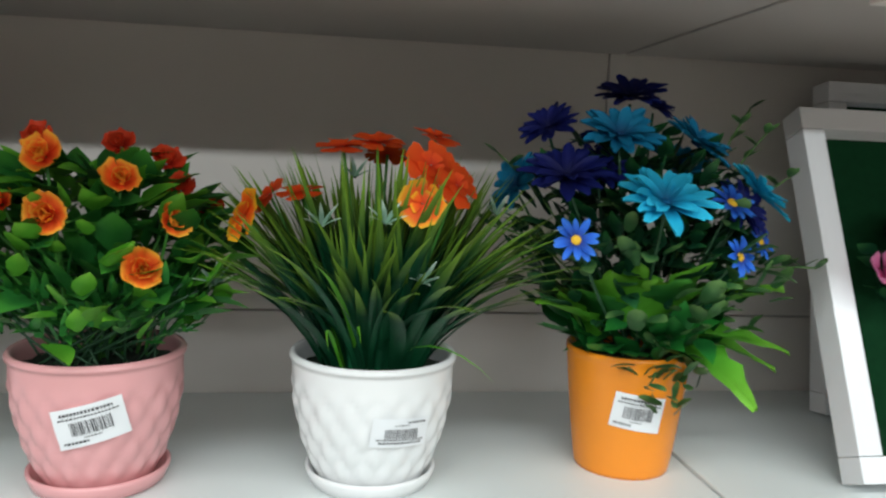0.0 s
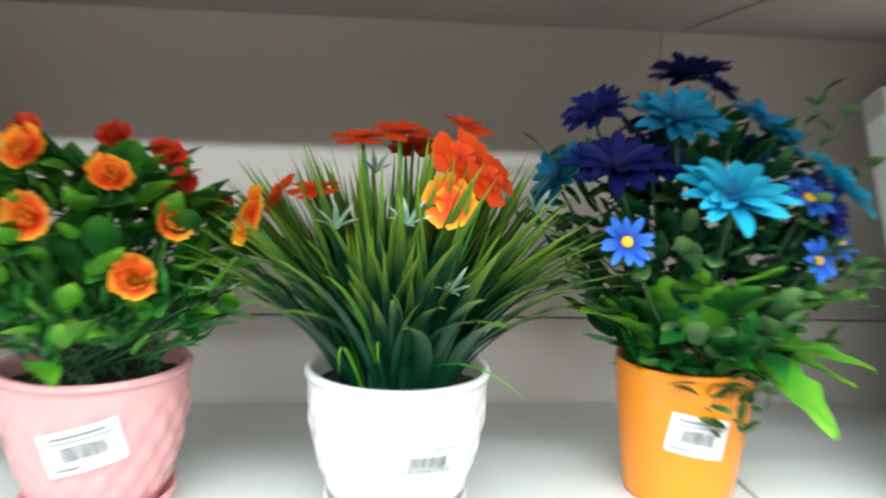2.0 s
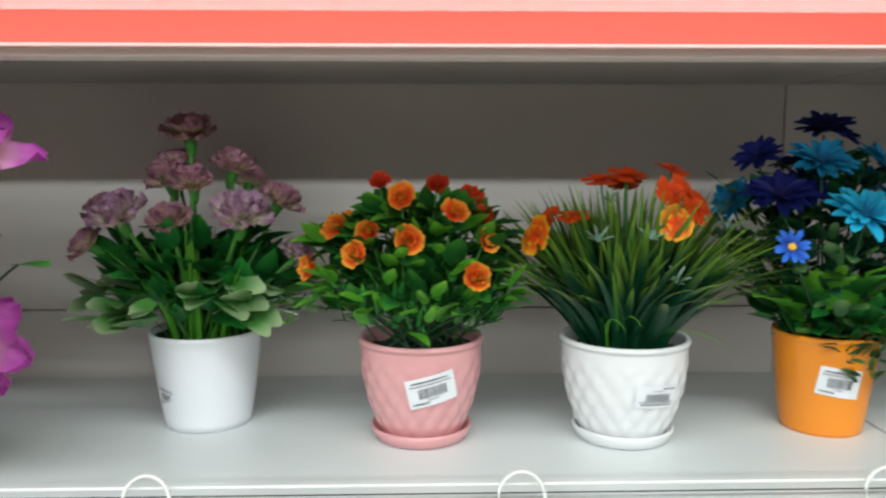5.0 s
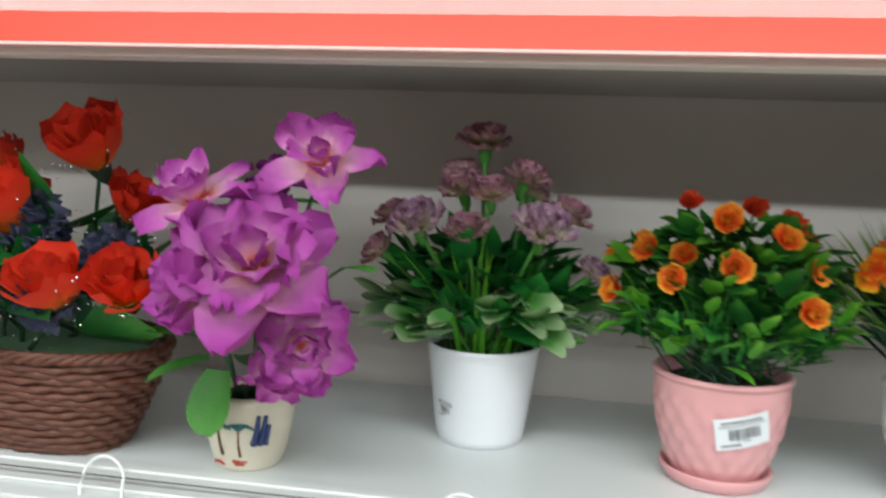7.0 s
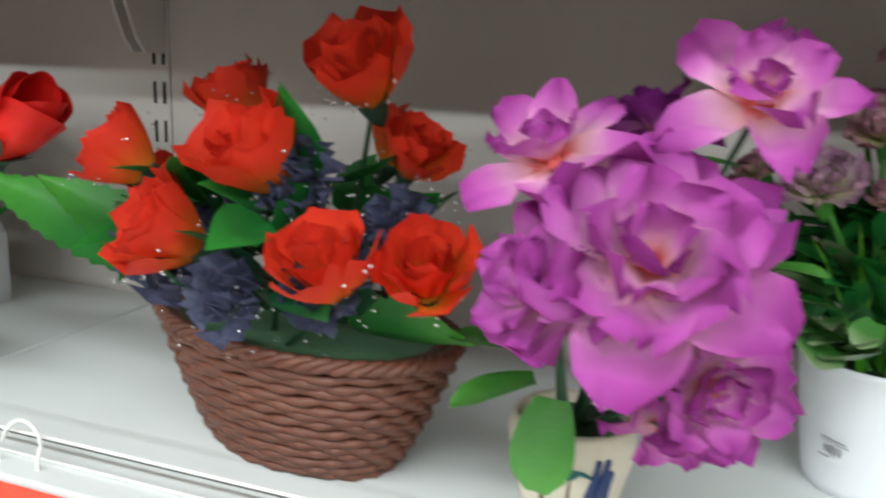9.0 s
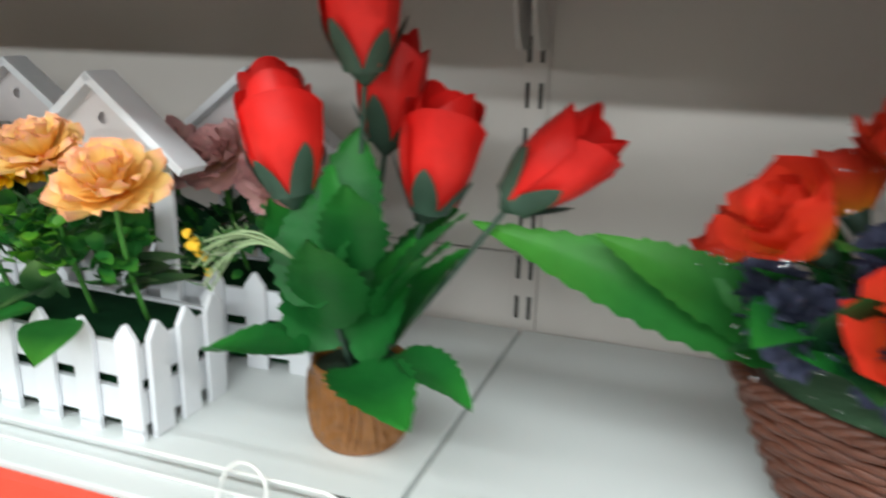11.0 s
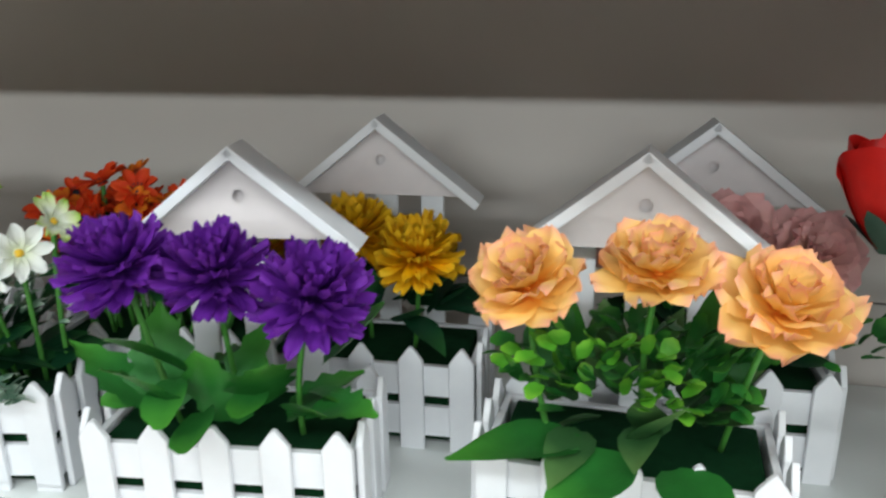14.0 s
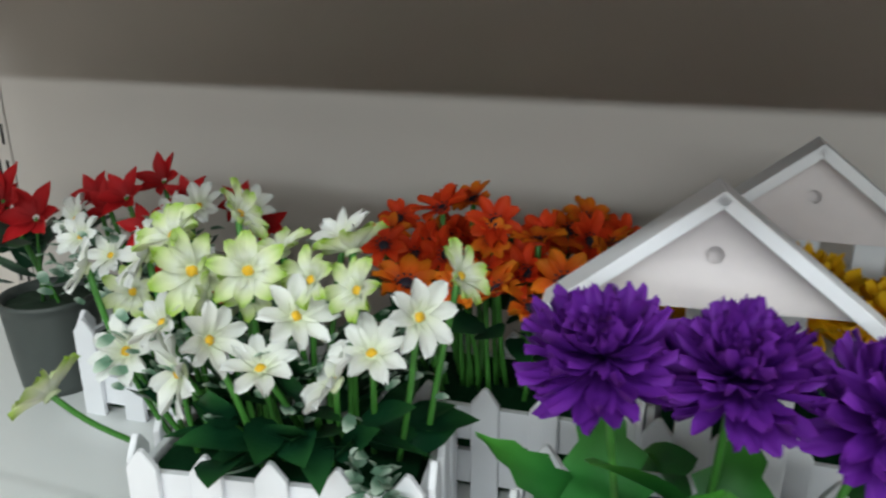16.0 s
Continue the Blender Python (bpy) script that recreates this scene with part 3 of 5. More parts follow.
part("stems", stems([i[:3] for i in rose_items], 0.03, 0.105, rng), M_STEM, p)
part("leaves", leaf_cloud(rng, 260, (0, -.005, .185), (.105, .08, .075), .034, .022), G_MID, p, "glossy green rose leaves")
part("bright_leaves", leaf_cloud(rng, 140, (-.005, -.015, .185), (.115, .085, .08), .030, .019, inner=0.65), G_BRIGHT, p, "light green leaves")
tagged(part("sprig_foliage", leaf_cloud(rng, 520, (0, -.01, .15), (.095, .075, .035), .024, .007, "grass", rise=(10, 80), inner=0.3), G_MID, p, "spiky green sprigs"), kind="stuff")
part("thin_stems", stems([(rng.uniform(-.09, .09), rng.uniform(-.07, .06), rng.uniform(.14, .18)) for _ in range(70)], 0.05, 0.104, rng, 0.0011), M_DARKSTEM, p)

# white quilted pot with grass and orange dianthus
DI = [(6, 0.026, 0.026, 6, -0.1, 0.03, "wide", 0.035, 0.001, 0.0), (5, 0.014, 0.013, 14, 0.0, 0.05, "wide", 0.04, 0.001, 0.0012)]
dian = [bloom(DI, i + 20, P_DIANTHUS) for i in range(2)] + [bloom(DI, 25, P_DIANTHUSRED)]
w = thing("potted_dianthus", pose(-0.295, -0.248, Z), "artificial orange dianthus and grass in a white quilted pot on saucer", "potted plant", "potted plants")
part("saucer", saucer(0.055), M_WHITEPOT, w, "white glazed saucer")
part("pot", pot_mesh(0.0672, 0.044, 0.101, 0.0034, belly=1), M_WHITEPOT, w, "white ceramic pot with quilted relief", Matrix.Translation((0, 0, 0.006)))
part("moss", disc(0.060, 0.096, 0.004, 2), M_SOIL, w)
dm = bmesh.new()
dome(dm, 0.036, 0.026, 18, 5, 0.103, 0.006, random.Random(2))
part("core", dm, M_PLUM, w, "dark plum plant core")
label_sticker(w, lambda z: 0.0455 + 0.0232 * (1 - (1 - max(0, min(1, (z - 0.006) / 0.101))) ** 2.2), 0.062, radians(-73), 0.048, 0.024, -0.06, True)
di_items = [(.027, -.075, .240, 1.02, 0, (.1, -1, .22)), (.037, -.04, .268, 1.15, 2, (.25, -.85, .5)), (.056, -.05, .254, 1.05, 2, (.5, -.8, .5)), (.046, -.0, .291, 1.15, 2, (.2, -.3, 1)),
            (-.002, .0, .285, 1.15, 2, (.0, -.25, 1)), (-.030, .0, .280, 1.15, 2, (-.1, -.2, 1)), (-.063, -.02, .243, 1.0, 2, (-.2, -.25, 1)), (-.087, -.01, .240, .9, 2, (-.7, -.4, .6)),
            (-.103, -.04, .225, 1.2, 0, (-.85, -.45, .35)), (.01, .05, .275, 1.0, 2, (0, .4, .8))]
heads(w, [(i[0], i[1], i[2], i[3] * 0.66, *i[4:]) for i in di_items], dian, None, seed=5)
rng = random.Random(21)
part("stems", stems([i[:3] for i in di_items], 0.025, 0.105, rng), M_STEM, w)


def grass(count, rng, reach, h, width=0.007, base=0.043, z0=0.098):
    bmx = bmesh.new()
    for _ in range(count):
        a = rng.random() * 2 * math.pi
        r = base * math.sqrt(rng.random())
        out = rng.random()
        L = h * rng.uniform(0.65, 1.05)
        rise = 89 - 29 * out
        m = (Matrix.Translation((r * math.cos(a), r * math.sin(a), z0)) @ Matrix.Rotation(a - math.pi / 2, 4, "Z")
             @ Matrix.Rotation(radians(rise), 4, "X") @ Matrix.Rotation(rng.uniform(-0.7, 0.7), 4, "Y"))
        blade(bmx, m, L, width * rng.uniform(0.5, 1.35), -reach * (0.25 + out) * rng.uniform(0.5, 1.3), 0.2, "grass", 8, 1, 0, rng, rng.uniform(-0.8, 0.8))
    return bmx


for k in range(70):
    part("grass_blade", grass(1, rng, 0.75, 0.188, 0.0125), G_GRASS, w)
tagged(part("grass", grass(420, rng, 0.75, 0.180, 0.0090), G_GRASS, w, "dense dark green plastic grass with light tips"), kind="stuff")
for k in range(26):
    part("wispy_blade", grass(1, rng, 1.2, 0.18, 0.0035), G_BRIGHT, w)
for x, y, z in ((.0, -.085, .225), (-.045, -.06, .22), (.03, -.07, .18), (-.02, .0, .255), (.09, -.04, .23), (-.125, -.03, .17)):
    part("pale_sprig", bloom([(6, 0.021, 0.004, 48, -0.3, 0.1, "grass", 0, 0.0, 0)], 30, G_SILVER, "pale_sprig"), None, w, "pale star-shaped sprig", facing((x, y, z), (x, -.5, 1)))

# orange pot with blue daisies
DAISY = [(13, 0.043, 0.014, 14, -0.15, 0.2, "petal", 0.04, 0.004, 0.0), (11, 0.034, 0.013, 30, -0.2, 0.2, "petal", 0.04, 0.003, 0.002)]
daisies = [bloom(DAISY, 41, P_CYAN, split=True), bloom(DAISY, 42, P_TEALD, split=True), bloom(DAISY, 43, P_NAVY, split=True),
           bloom([(12, 0.020, 0.0075, 12, -0.2, 0.2, "petal", 0.03, 0.003, 0)], 44, P_BLUE)]
o = thing("potted_daisy", pose(-0.061, -0.224, Z), "artificial blue and teal daisies in an orange ceramic pot", "potted plant", "potted plants")
part("pot", pot_mesh(0.0555, 0.0425, 0.106, lip=0.001), M_ORANGEPOT, o, "smooth orange tapered pot")
part("moss", disc(0.05, 0.096, 0.008, 5), M_SOIL, o)
label_sticker(o, lambda z: 0.0428 + 0.013 * max(0, min(1, z / 0.106)) ** 0.8, 0.064, radians(-99), 0.045, 0.032, -0.14)
dz = [(-.015, -.09, .240, 1.0, 0, (.0, -.55, .85)), (.089, -.04, .249, .85, 0, (.6, -.35, .8)), (-.041, -.05, .292, .95, 1, (-.05, -.55, .85)), (.041, -.02, .290, .9, 1, (.4, -.4, .75)),
      (-.014, .0, .328, .85, 2, (-.1, -.35, .9)), (-.086, .0, .298, .75, 2, (-.5, -.4, .7)), (-.083, -.05, .257, 1.0, 2, (-.2, -.45, .85)), (-.112, .0, .248, .8, 1, (-.9, -.3, .5)), (.012, .01, .322, .6, 2, (.4, -.4, .8)),
      (-.02, .04, .29, .8, 2, (-.2, .3, .9)), (.06, .05, .27, .8, 1, (.5, .4, .7)), (-.084, -.085, .215, 1.15, 3, (-.1, -.9, .35)), (.051, -.07, .247, 1.3, 3, (.2, -.6, .7)), (.062, -.07, .203, 1.1, 3, (.4, -.8, .3)),
      (.085, -.06, .215, 1.0, 3, (.5, -.7, .3)), (-.05, -.03, .262, .8, 2, (-.1, -.6, .7)), (.07, -.05, .235, .75, 2, (.4, -.7, .5))]
heads(o, [(i[0], i[1], i[2] + 0.006, i[3] * 0.84, *i[4:]) for i in dz if i[4] != 3], daisies, None, seed=6)
cd = bmesh.new()
dome(cd, 0.0052, 0.003, 10, 3, 0.001)
cdm = mesh_of(cd, "flower_centre", M_YELLOWDOT)
heads(o, [(*i[:3], i[3] * 0.7, *i[4:]) for i in dz if i[4] == 3], daisies, None, seed=7, centre=cdm)
rng = random.Random(31)
part("stems", stems([i[:3] for i in dz], 0.025, 0.105, rng), M_DARKSTEM, o)
part("small_leaves", leaf_cloud(rng, 700, (.0, .005, .205), (.108, .075, .10), .025, .0135, "point", inner=0.3), G_DARK, o, "small dark green leaves")
part("low_leaves", leaf_cloud(rng, 110, (.005, -.005, .125), (.07, .06, .03), .036, .02, "point", inner=.2), G_ROSE, o)
part("olive_leaves", leaf_cloud(rng, 110, (.015, -.03, .18), (.1, .07, .07), .023, .014, "petal", inner=0.75), G_OLIVE, o, "rounded olive leaves")
for a, ln, r, zz in ((-30, .092, 0, .125), (-55, .09, -25, .125), (-15, .09, -12, .12), (-5, .10, 12, .15), (200, .07, 25, .13), (170, .06, 35, .14), (-10, .08, 20, .14), (-80, .055, 40, .15), (-95, .05, 60, .14), (-60, .06, 55, .15), (235, .06, 55, .14), (250, .05, 65, .15), (-25, .07, 45, .13), (190, .06, 50, .12), (215, .05, 40, .14), (-40, .065, 35, .15)):
    lm = bmesh.new()
    blade(lm, Matrix.Rotation(radians(a - 90), 4, "Z") @ Matrix.Translation((0, .042, zz)) @ Matrix.Rotation(radians(r + 14), 4, "X"), ln * 1.02, .06, -0.5, .12, "lobed", 8, 2, .04, rng)
    part("broad_leaf", lm, G_BRIGHT if a not in (-80, 215) else G_MID, o, "broad lobed bright green leaf")
for x, z in ((-.01, .095), (.012, .08), (.03, .10), (0.0, .11), (.02, .115)):
    lm = leaf_cloud(rng, 9, (x, -.062, z), (.014, .008, .022), .018, .009, "petal", inner=.2)
    part("trailing_sprig", lm, G_OLIVE, o, "small trailing green sprig")
for d in ((.16, -.03, .19), (.13, .02, .31), (-.13, .0, .28), (-.14, -.02, .22), (.1, -.0, .33), (.145, .0, .27)):
    lm = bmesh.new()
    pts = arc((.02 * (1 if d[0] > 0 else -1), 0, .13), d, .02, 10)
    tube(lm, pts, 0.0009, 4)
    for q in pts[4:]:
        for s in (-1, 1):
            blade(lm, Matrix.Translation(q) @ Matrix.Rotation(rng.random() * 6, 4, "Z") @ Matrix.Rotation(radians(25), 4, "X"), .016, .008, .2, .1, "petal", 3, 1, 0, rng)
    part("twig", lm, G_OLIVE, o, "thin twig with little leaves")

# pale pot with lilac carnations
CARN = [(13, 0.026, 0.015, 12, 0.35, 0.1, "wide", 0.16, 0.002, 0.0), (12, 0.024, 0.014, 32, 0.3, 0.1, "wide", 0.18, 0.002, 0.002), (11, 0.022, 0.013, 52, 0.2, 0.1, "wide", 0.2, 0.002, 0.003), (8, 0.02, 0.012, 75, 0, 0.1, "wide", 0.2, 0.002, 0.003)]
carn = [bloom(CARN, 51, P_CARN), bloom(CARN, 52, P_CARN), bloom(CARN, 53, P_CARNL)]
c = thing("potted_carnation", pose(-0.763, -0.186, Z), "artificial lilac and cream carnations in a white plastic pot", "potted plant", "potted plants")
part("pot", pot_mesh(0.062, 0.0475, 0.104, lip=0.001, n=12), M_PALEPOT, c, "plain white tapered pot")
part("moss", disc(0.057, 0.098, 0.006, 8), M_SOIL, c)
label_sticker(c, lambda z: 0.0475 + 0.0145 * max(0, min(1, z / 0.104)) ** 0.8, 0.042, radians(-128), 0.026, 0.022, -0.1)
cz = [(-.007, -.01, .325, 1.1, 0, (0, -.3, 1)), (.036, .0, .288, 1.0, 1, (.3, -.2, 1)), (-.027, -.02, .275, 1.0, 0, (-.2, -.3, 1)), (.006, -.05, .272, .9, 1, (0, -.4, 1)), (-.035, .03, .290, .9, 1, (-.1, .2, 1)),
      (-.068, -.06, .238, 1.15, 2, (-.25, -.55, 1)), (.060, -.07, .238, 1.2, 2, (.2, -.5, 1)), (.084, .01, .250, 1.0, 0, (.6, -.1, 1)), (-.016, -.06, .233, .9, 1, (-.1, -.5, 1)), (-.105, .0, .242, .9, 0, (-.6, -.1, 1)),
      (-.112, -.03, .207, .85, 0, (-.8, -.3, .7)), (.04, .06, .27, .9, 0, (.2, .5, 1)), (.112, -.05, .198, .7, 2, (.6, -.4, 1))]
heads(c, [(i[0], i[1], i[2], i[3] * 1.05, *i[4:]) for i in cz], carn, None, seed=8)
rng = random.Random(41)
part("stems", stems([i[:3] for i in cz], 0.03, 0.1, rng, 0.0031), M_STEM, c, "bright green stems")
for it in cz:
    cm = bmesh.new()
    lathe(cm, [(0.0025, -0.02), (0.005, -0.014), (0.0065, -0.004), (0.008, 0.002)], 10)
    part("calyx", cm, M_STEM, c, "", facing(it[:3], it[5], it[3]))
part("leaves", leaf_cloud(rng, 240, (0, -.0, .165), (.10, .08, .06), .046, .026, "point", inner=0.2), G_ROSE, c, "dark green carnation leaves")
part("outer_leaves", leaf_cloud(rng, 60, (-.005, -.015, .145), (.115, .085, .035), .042, .03, "petal", inner=0.75, rise=(-25, 35)), G_PALE, c, "pale green lobed leaves")
part("grassy_leaves", grass(60, rng, 0.7, 0.15, 0.005), G_BRIGHT, c, "narrow bright green leaves")
for k in range(7):
    lm = bmesh.new()
    e = (.10 + .012 * k, -.05 + .01 * k, .125 + .008 * k)
    pts = arc((.02, -.02, .11), e, .015, 8)
    tube(lm, pts, 0.0011, 4)
    for q in pts[4:]:
        for s in range(3):
            blade(lm, Matrix.Translation(q) @ Matrix.Rotation(-1.3 + rng.uniform(-1, 1), 4, "Z") @ Matrix.Rotation(radians(rng.uniform(0, 50)), 4, "X"), .018, .0035, .2, .1, "grass", 3, 1, 0, rng)
    part("white_tipped_sprig", lm, G_SILVER if k % 2 else G_BRIGHT, c, "green sprig with white tips")

# painted vase with purple blooms
v = thing("purple_flower_vase", pose(-0.982, -0.321, Z), "large purple artificial blooms in a cream vase painted with palm trees", "vase", "potted plants")
vm = bmesh.new()
VP = [(0.031, 0), (0.034, 0.003), (0.038, 0.02), (0.044, 0.045), (0.0465, 0.062), (0.045, 0.072), (0.042, 0.076), (0.039, 0.073), (0.038, 0.06)]
lathe(vm, VP, 64, lambda a, r, z, k: 0.0008 * math.sin(5 * a + 60 * z) * (1 if 0.004 < z < 0.07 else 0))
part("vase_body", vm, M_CREAM, v, "cream ceramic vase body")
part("moss", disc(0.037, 0.066, 0.003, 9), M_SOIL, v)


def vr(z):
    for (r0, z0), (r1, z1) in zip(VP[:5], VP[1:6]):
        if z0 <= z <= z1:
            return r0 + (r1 - r0) * (z - z0) / max(1e-6, z1 - z0)
    return 0.045


def painted(points, r, mat, nm, lab):
    pm = bmesh.new()
    for run in points:
        tube(pm, [((vr(z) + 0.0006) * math.cos(radians(a)), (vr(z) + 0.0006) * math.sin(radians(a)), z) for a, z in run], r, 5, 0.6)
    part(nm, pm, mat, v, lab)


for a0 in (-112, -84):
    painted([[(a0 + 4, .018), (a0 + 2, .03), (a0 + 3, .045)]], 0.0016, M_TRUNK, "painted_trunk", "painted brown palm trunk")
    painted([[(a0 + 3, .046), (a0 + 3 + d, .053 - abs(d) * .0002), (a0 + 3 + 1.9 * d, .047 + .0006 * (9 - abs(d)))] for d in (-9, -6, -2, 3, 7, 10)], 0.0019, M_TEAL, "painted_fronds", "painted teal palm fronds")
painted([[(-92, .012), (-70, .012)], [(-88, .009), (-74, .009)], [(-130, .007), (-118, .009), (-108, .007)]], 0.0018, M_REDPAINT, "painted_boat", "painted red boat")
painted([[(-62, .03), (-58, .045), (-57, .06)], [(-54, .03), (-50, .045), (-48, .06)], [(-46, .03), (-43, .05)]], 0.0035, M_NAVY, "painted_sea", "painted navy band")
BIG = [(6, 0.058, 0.044, 0, 0.35, 0.16, "petal", 0.2, 0.004, 0.0), (6, 0.053, 0.040, 22, 0.3, 0.2, "petal", 0.2, 0.004, 0.003), (5, 0.044, 0.034, 46, 0.2, 0.25, "petal", 0.18, 0.004, 0.005), (4, 0.032, 0.024, 66, 0.1, 0.3, "petal", 0.15, 0.003, 0.007)]
STAR = [(5, 0.060, 0.040, 18, -0.35, 0.16, "petal", 0.2, 0.004, 0.0), (4, 0.046, 0.034, 48, 0.1, 0.25, "petal", 0.18, 0.004, 0.004), (3, 0.030, 0.022, 68, 0.1, 0.3, "petal", 0.15, 0.003, 0.006)]
big = [bloom(BIG, 61, P_PURPLE, split=True), bloom(BIG, 62, P_PURPLE, split=True), bloom(STAR, 63, P_PURPLED, split=True), bloom(STAR, 64, P_PURPLE, split=True)]
pz = [(.098, -.085, .302, .84, 3, (.1, -.75, .5)), (.052, -.110, .212, 1.24, 1, (.1, -.8, .6)), (-.008, -.095, .264, .88, 3, (-.3, -.45, .8)), (.086, -.100, .148, .78, 0, (.5, -.85, .1)),
      (.070, -.095, .124, .66, 3, (.15, -.8, -.7)), (.040, -.02, .280, .7, 2, (-.1, -.3, .9)), (.000, -.11, .196, .85, 0, (-.55, -.75, .35)), (.0, .02, .25, .8, 2, (0, .4, .9))]
heads(v, pz, big, None, seed=9)
rng = random.Random(61)
part("stems", stems([i[:3] for i in pz], 0.02, 0.068, rng, 0.0022), M_DARKSTEM, v)
for x, y, z, a, r, ln in ((-.02, -.05, .115, 200, -10, .06), (-.005, -.06, .108, -95, -55, .06), (.02, -.06, .125, -40, 5, .06), (-.03, -.05, .135, 190, 15, .05),
                          (.09, -.05, .265, 190, 10, .045), (.11, -.06, .21, -20, 10, .035), (.0, .02, .15, 90, 20, .06), (-.03, .0, .16, 160, 30, .06)):
    lm = bmesh.new()
    blade(lm, Matrix.Translation((x, y, z)) @ Matrix.Rotation(radians(a - 90), 4, "Z") @ Matrix.Rotation(radians(r), 4, "X"), ln, ln * .72, -.3, .08, "petal", 6, 2, .02, rng)
    part("leaf", lm, G_FRESH, v, "rounded fresh green leaf")
lm = bmesh.new()
tube(lm, arc((.03, -.03, .12), (.112, -.061, .211), .012, 8), .0013, 5)
part("leaf_stalk", lm, M_DARKSTEM, v)

# wicker basket of red roses
b = thing("rose_basket", pose(-1.222, -0.297, Z, 0, 0, -18), "brown oval wicker basket of glittered red-orange artificial roses", "flower basket")
RX, RY, RH = 0.153, 0.090, 0.108


def taper_at(z):
    return 0.63 + 0.37 * (max(0.0, z) / RH) ** 0.8


inner = bmesh.new()
lathe(inner, [(0.98 * taper_at(z), z) for z in (0.001, .02, .04, .06, .08, .1, .108)] + [(0.9, .108), (0.86, .09)], 56, None, RX - 0.005, RY - 0.005)
part("liner", inner, M_WICKER, b, "woven basket wall")
for k in range(15):
    z = 0.004 + k * RH / 15
    ring = []
    n = 96
    for i in range(n):
        t = 2 * math.pi * i / n
        q = taper_at(z) * (1 + 0.018 * math.sin(t * 24 + math.pi * k)) + 0.002 * math.sin(3 * t + k * 2)
        ring.append((RX * q * math.cos(t), RY * q * math.sin(t), z + 0.0012 * math.sin(5 * t + 1.7 * k) + 0.0006 * math.sin(17 * t + k)))
    sm = bmesh.new()
    tube(sm, ring, 0.0040, 6, 1, True)
    part("wicker_strand", sm, M_WICKER, b)
for k in range(3):
    ring = []
    for i in range(120):
        t = 2 * math.pi * i / 120
        ring.append(((RX + .0035 * math.cos(t * 20 + 2.1 * k)) * math.cos(t), (RY + .0035 * math.cos(t * 20 + 2.1 * k)) * math.sin(t), RH + .0035 * math.sin(t * 20 + 2.1 * k)))
    sm = bmesh.new()
    tube(sm, ring, 0.0035, 6, 1, True)
    part("rim_braid", sm, M_WICKER, b, "braided wicker rim")
fm = disc(1.0, 0.0, 0.0, 4, RX * .93, RY * .93)
for vv in fm.verts:
    vv.co.z = RH - 0.006 + 0.008 * (1 - (vv.co.x / RX) ** 2 - (vv.co.y / RY) ** 2)
part("foam", fm, M_FOAM, b, "green foam filling")
RR = [(5, 0.046, 0.046, 38, 0.55, 0.25, "wide", 0.06, 0.006, 0.0), (5, 0.043, 0.040, 55, 0.4, 0.28, "wide", 0.07, 0.005, 0.003), (4, 0.040, 0.034, 72, 0.15, 0.35, "wide", 0.06, 0.004, 0.005), (3, 0.036, 0.026, 82, 0, 0.4, "wide", 0.05, 0.003, 0.006)]
redr = [bloom(RR, 71 + i, P_REDROSE, split=True) for i in range(3)]


def from_world(th, p):
    return th.matrix_basis.inverted() @ Vector(p)


rw = [(-1.152, -.31, .316, 1.1, 2, (.1, -.6, .75)), (-1.200, -.36, .255, 1.15, 1, (-.1, -.65, .75)), (-1.258, -.38, .204, 1.05, 0, (-.25, -.75, .55)), (-1.138, -.39, .188, 1.0, 2, (.05, -.5, .85)),
      (-1.077, -.38, .194, .95, 1, (.35, -.6, .7)), (-1.335, -.34, .250, .95, 0, (-.5, -.6, .7)), (-1.132, -.29, .262, .8, 0, (.6, -.2, .8)), (-1.27, -.29, .29, .95, 1, (-.3, -.3, .9)),
      (-1.36, -.27, .215, .85, 1, (-.8, -.2, .6)), (-1.30, -.24, .25, .9, 2, (-.5, .3, .8)), (-1.17, -.24, .26, .9, 0, (.3, .4, .8))]
rl = [(*from_world(b, (x, y, Z + z - 0.028)), s, k, d) for x, y, z, s, k, d in rw]
rng = random.Random(71)
gm = bmesh.new()
bmesh.ops.create_icosphere(gm, subdivisions=1, radius=0.00075)
GL = mesh_of(gm, "glitter", M_GLITTER)
for x, y, z, s, k, d in rl:
    f = head("rose", redr[k], b, "red-orange rose with glitter drops", facing((x, y, z), d, s * 1.2, rng.random() * 6))
    dots = bmesh.new()
    for _ in range(26):
        a, e = rng.random() * 6.3, rng.uniform(0.01, 0.045)
        rr2 = 0.012 + e * 0.72
        bmesh.ops.create_icosphere(dots, subdivisions=1, radius=rng.uniform(.0005, .0011), matrix=Matrix.Translation((rr2 * math.cos(a), rr2 * math.sin(a), e * .9)))
    part("glitter_drops", dots, M_GLITTER, f, "silver glitter drops")
    cm = bmesh.new()
    lathe(cm, [(0.002, -0.016), (0.006, -0.010), (0.009, 0.0), (0.011, 0.008)], 12)
    part("calyx", cm, M_CALYX, f)
part("stems", stems([i[:3] for i in rl], 0.07, RH, rng, 0.0026), M_DARKSTEM, b)
tul = material("blue_tulle", (0.10, 0.11, 0.19), 0.6, scale=260, vary=0.5, through_light=0.5)
